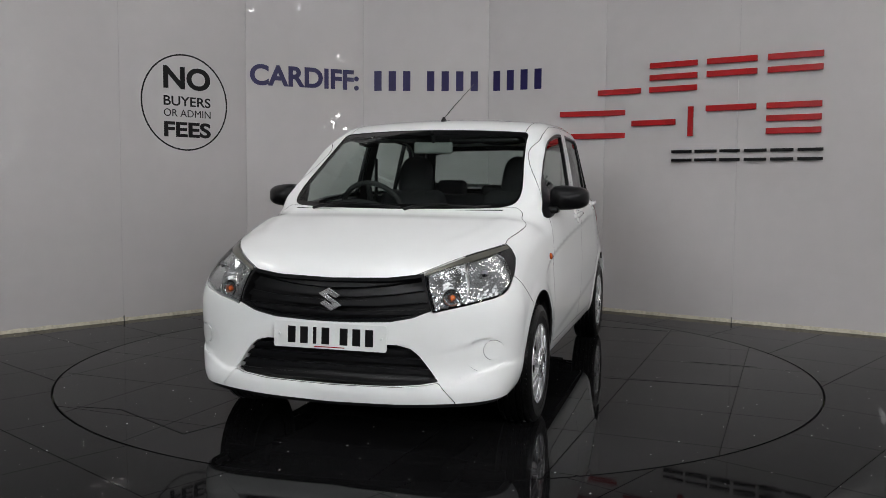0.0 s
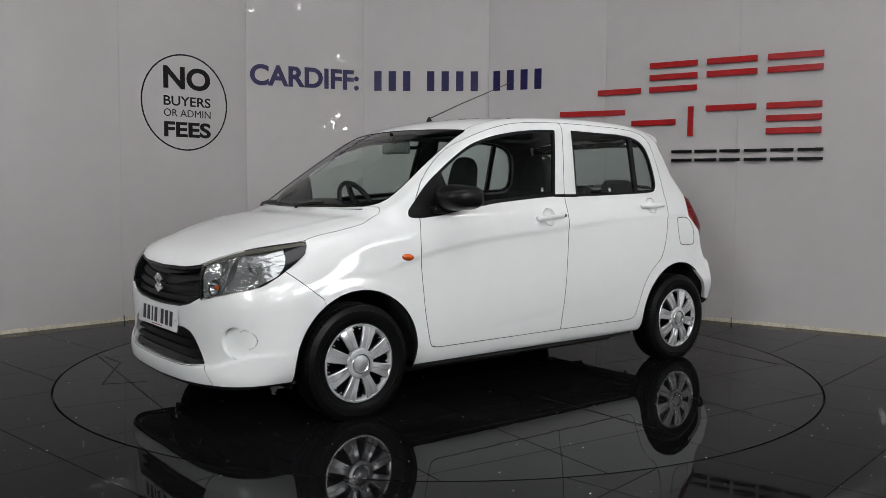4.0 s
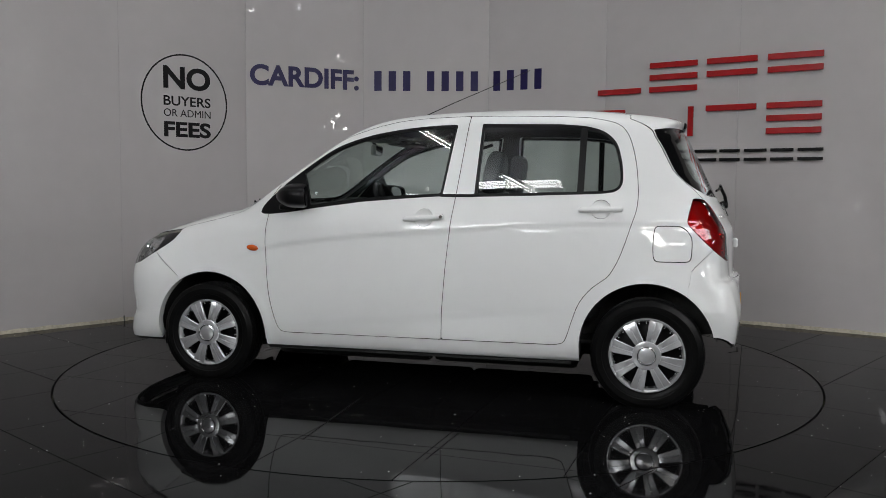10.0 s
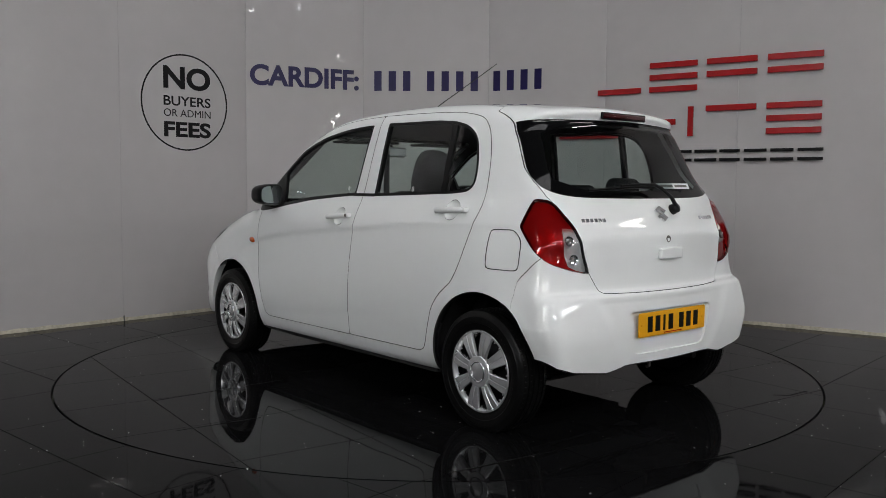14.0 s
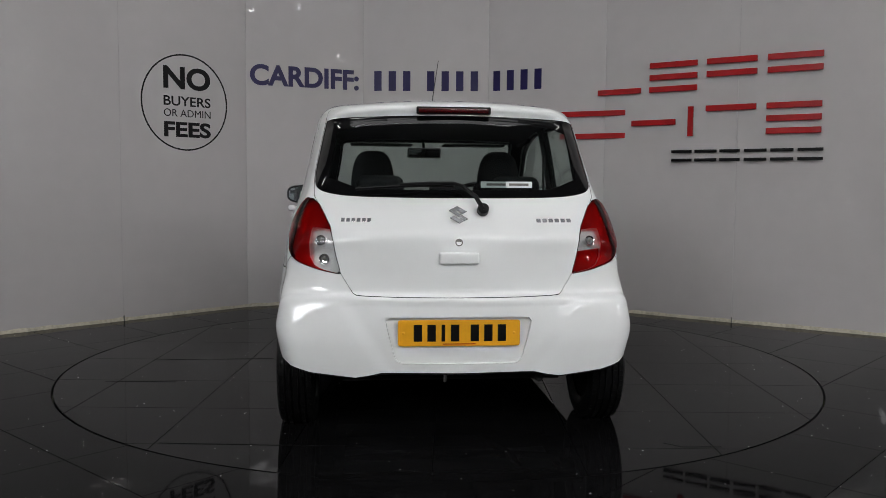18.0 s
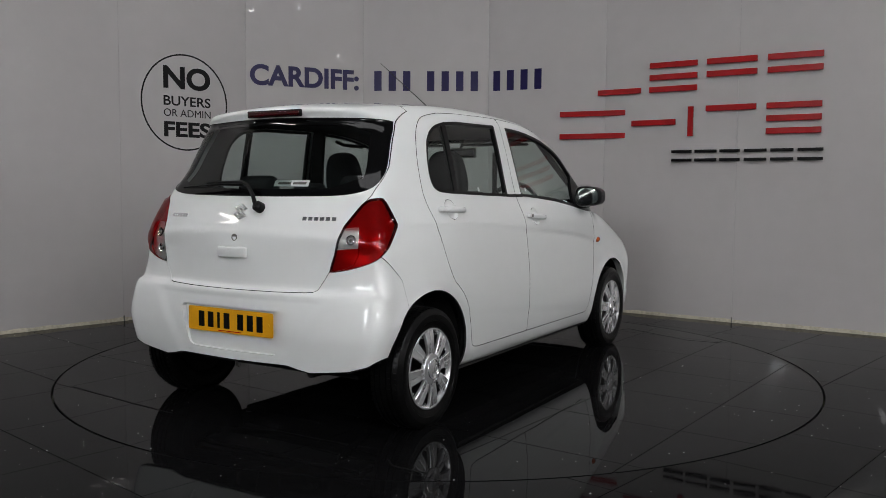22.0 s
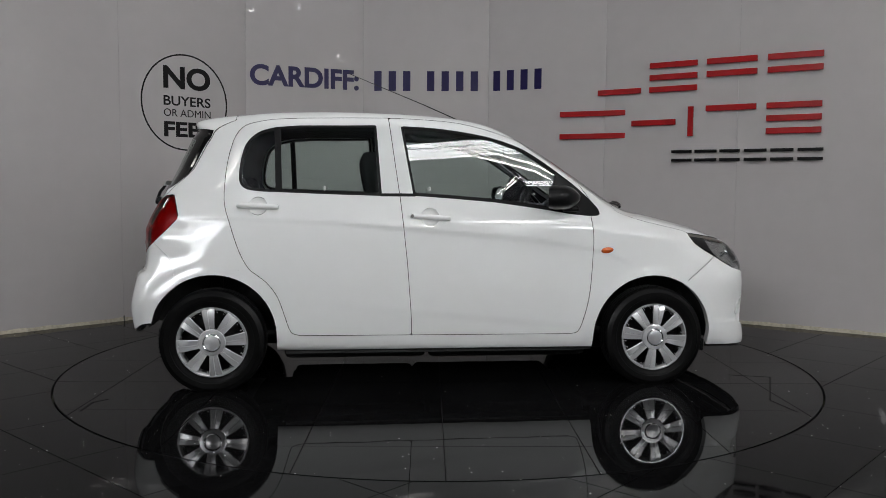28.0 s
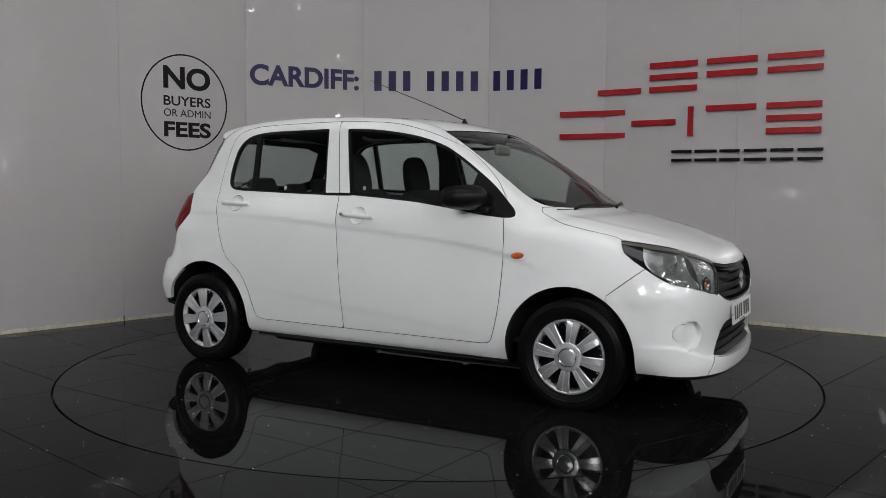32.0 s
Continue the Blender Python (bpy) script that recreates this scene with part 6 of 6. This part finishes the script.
def build_wall_lights():
    """Small strip lights fixed along the hall's side wall: (y, z, length, lean)."""
    for y, z, ln, lean in ((-5.84, 2.36, 0.42, 12), (-4.5, 1.96, 0.60, 0), (-2.5, 1.38, 0.36, 25), (-0.35, 1.85, 0.26, 30), (-5.6, 4.2, 0.6, 62), (-11.6, 5.13, 0.5, 40), (-12.2, 5.2, 0.55, 88)):
        lamp = empty("wall_light", "small white strip light on the hall wall", "lamp", "wall lights")
        part("housing", box(0.03, 0, 0, 0.05, ln + 0.06, 0.09, 0.01), PLATE_WHITE, lamp)
        part("tube", tube([(-0.01, -ln / 2, 0), (-0.01, ln / 2, 0)], 0.018, 8), LAMP_GLOW, lamp, "glowing tube")
        lamp.matrix_world = pose(12.84, y, z, lean, 0, 0)
    lamp = empty("wall_flood", "round white floodlight on the hall wall", "lamp")
    part("housing", lathe([(0.20, 0.10), (0.21, 0.02), (0.19, 0.0)], 32), PLATE_WHITE, lamp)
    part("diffuser", lathe([(0.19, 0.004), (0.10, -0.02), (0.0005, -0.03)], 32), LAMP_GLOW, lamp, "glowing round diffuser")
    lamp.matrix_world = pose(12.78, -12.2, 3.27, 0, 0, -90)


build_wall_lights()


def build_bay_lamp():
    first = empty("bay_lamp", "round white pendant lamp under the hall roof", "lamp")
    part("shade", lathe([(0.05, 0.22), (0.10, 0.20), (0.24, 0.06), (0.27, 0.0), (0.262, -0.004)], 40, axis="z"), PLATE_WHITE, first)
    part("diffuser", lathe([(0.255, 0.004), (0.15, -0.006), (0.0005, -0.010)], 40, axis="z"), LAMP_GLOW, first, "glowing round diffuser")
    part("hanger", tube([(0, 0, 0.2), (0, 0, 1.58)], 0.006, 6), DULL_METAL, first)
    first.matrix_world = pose(-3.9, -9.7, 4.4)


build_bay_lamp()


def build_round_lamp():
    lamp = empty("studio_lamp", "round white studio lamp on a stand", "lamp")
    part("dish", lathe([(0.05, 0.12), (0.20, 0.05), (0.26, 0.0), (0.262, -0.01)], 40), PLATE_WHITE, lamp)
    part("diffuser", lathe([(0.255, -0.004), (0.15, -0.02), (0.0005, -0.026)], 40), LAMP_GLOW, lamp, "glowing round diffuser")
    lamp.matrix_world = pose(0.95, -6.3, 2.75, -10, 0, 180 - 10)
    stand = part("stand", tube([(0, 0.1, -0.05), (0, 0.16, -2.7)], 0.018, 10), PLASTIC, lamp)
    for a in (0, 120, 240):
        part("foot", tube([(0, 0.15, -2.1), (0.5 * math.cos(radians(a)), 0.15 + 0.5 * math.sin(radians(a)), -2.70)], 0.012, 8), PLASTIC, lamp)


build_round_lamp()


# ---- floor tiles ----
def cut_by_circle(poly, r, inside):
    """A tile's outline cut by the turntable's edge, or None when nothing is left."""
    pts = []
    for (ax, ay), (bx, by) in zip(poly, poly[1:] + poly[:1]):
        pts += [(ax + (bx - ax) * k / 40, ay + (by - ay) * k / 40) for k in range(40)]
    keep = [(math.hypot(x, y) < r) == inside for x, y in pts]
    if all(keep):
        return poly
    if not any(keep):
        return None
    n = len(pts)
    start = next(i for i in range(n) if keep[i] and not keep[i - 1])
    run = []
    for k in range(n):
        i = (start + k) % n
        if not keep[i]:
            break
        run.append(pts[i])
    def snap(p):
        s = r / math.hypot(*p)
        return (p[0] * s, p[1] * s)
    first, last = snap(run[0]), snap(run[-1])
    a0, a1 = math.atan2(last[1], last[0]), math.atan2(first[1], first[0])
    da = (a1 - a0 + math.pi) % (2 * math.pi) - math.pi
    arc = [(r * math.cos(a0 + da * k / 10), r * math.sin(a0 + da * k / 10)) for k in range(11)]
    thin = [p for k, p in enumerate(run) if k in (0, len(run) - 1) or min(math.dist(p, q) for q in poly) < 1e-6]
    return thin + arc


def tile_poly(i, j, turn, u0, v0):
    c, s = math.cos(turn), math.sin(turn)
    h = (TILE - JOINT) / 2
    cu, cv = u0 + (i + 0.5) * TILE, v0 + (j + 0.5) * TILE
    return [(c * (cu + a) - s * (cv + b), s * (cu + a) + c * (cv + b)) for a, b in ((-h, -h), (h, -h), (h, h), (-h, h))]


def lay_tiles():
    # turntable
    for i in range(-4, 4):
        for j in range(-4, 4):
            p = cut_by_circle(tile_poly(i, j, radians(-5.4), 0, 0), RING - 0.008, True)
            if p:
                part("tile", prism(p, -0.004, 0.0), FLOOR, turntable, smooth=False)
    # booth floor: near tiles singly, the rest of the hall as one field
    far = bmesh.new()
    turn = radians(48)
    for i in range(-31, 32):
        for j in range(-31, 32):
            p = tile_poly(i, j, turn, -0.1, -0.23)
            cx, cy = sum(q[0] for q in p) / 4, sum(q[1] for q in p) / 4
            if max(abs(cx), abs(cy)) > 12.7:
                continue
            p = cut_by_circle(p, RING + 0.004, False)
            if not p:
                continue
            if abs(cx) < 4.6 and -3.4 < cy < 3.6:
                part("tile", prism(p, -0.004, 0.0), FLOOR_WORN, floor, smooth=False)
            else:
                prism_fast(far, p)
    me = bpy.data.meshes.new("tile_field")
    far.to_mesh(me)
    far.free()
    me.materials.append(FLOOR_WORN)
    ob = new("tile_field", me)
    ob.parent = floor
    tagged(ob, "rest of the black floor tiles", kind="stuff")


def prism_fast(bm, p):
    a = [bm.verts.new((x, y, -0.004)) for x, y in p]
    b = [bm.verts.new((x, y, 0.0)) for x, y in p]
    bm.faces.new(b)
    for k in range(len(p)):
        q = (k + 1) % len(p)
        bm.faces.new((a[k], a[q], b[q], b[k]))


lay_tiles()


def worn_joints():
    """Broad black repairs along a few joints of the turntable."""
    for (ax, ay), (bx, by), w in (((-1.66, 1.34), (-1.74, 0.73), 0.010), ((-1.74, 0.73), (-1.765, 0.45), 0.007), ((1.62, -1.14), (1.89, -0.61), 0.010), ((1.89, -0.61), (1.67, -0.53), 0.008), ((1.64, -1.38), (1.62, -1.14), 0.008), ((-1.80, -0.83), (-1.86, -0.89), 0.010), ((-1.86, -0.89), (-1.87, -1.06), 0.018), ((0.15, 1.05), (0.14, 1.80), 0.008), ((-0.45, 1.92), (-0.49, 1.52), 0.009)):
        d = math.hypot(bx - ax, by - ay)
        ob = part("joint_repair", box(0, 0, 0.0006, d, w * 0.65, 0.0012), GAP, turntable, smooth=False)
        ob.matrix_basis = Matrix.Translation(((ax + bx) / 2, (ay + by) / 2, 0)) @ Matrix.Rotation(math.atan2(by - ay, bx - ax), 4, "Z")


worn_joints()
for seam in (3, 8):
    ob = part("seam_foot", box(0, 0.006, 0.022, 0.010, 0.010, 0.044, 0.002), DULL_METAL, None)
    ob.matrix_world = wall_frame(seam)[0]
    tagged(ob, "small black foot bracket at a wall seam", "bracket")


# ---- movement ----
def heading(t):
    """The turntable's angle in radians at t seconds."""
    s = (t - 16.0) / 10.0
    return radians(112.42 - 88.305 * s - 0.228 * s * s)


def motions():
    rows, spin = [], []
    for k in range(33):
        a = heading(k)
        ox, oy = -0.0794, 0.0617
        rows.append((float(k), pose(math.cos(a) * ox - math.sin(a) * oy, math.sin(a) * ox + math.cos(a) * oy, 0.0, 0, 0, math.degrees(a))))
        spin.append((float(k), pose(0, 0, 0, 0, 0, math.degrees(a))))
    walk(car, rows)
    walk(turntable, spin)


motions()
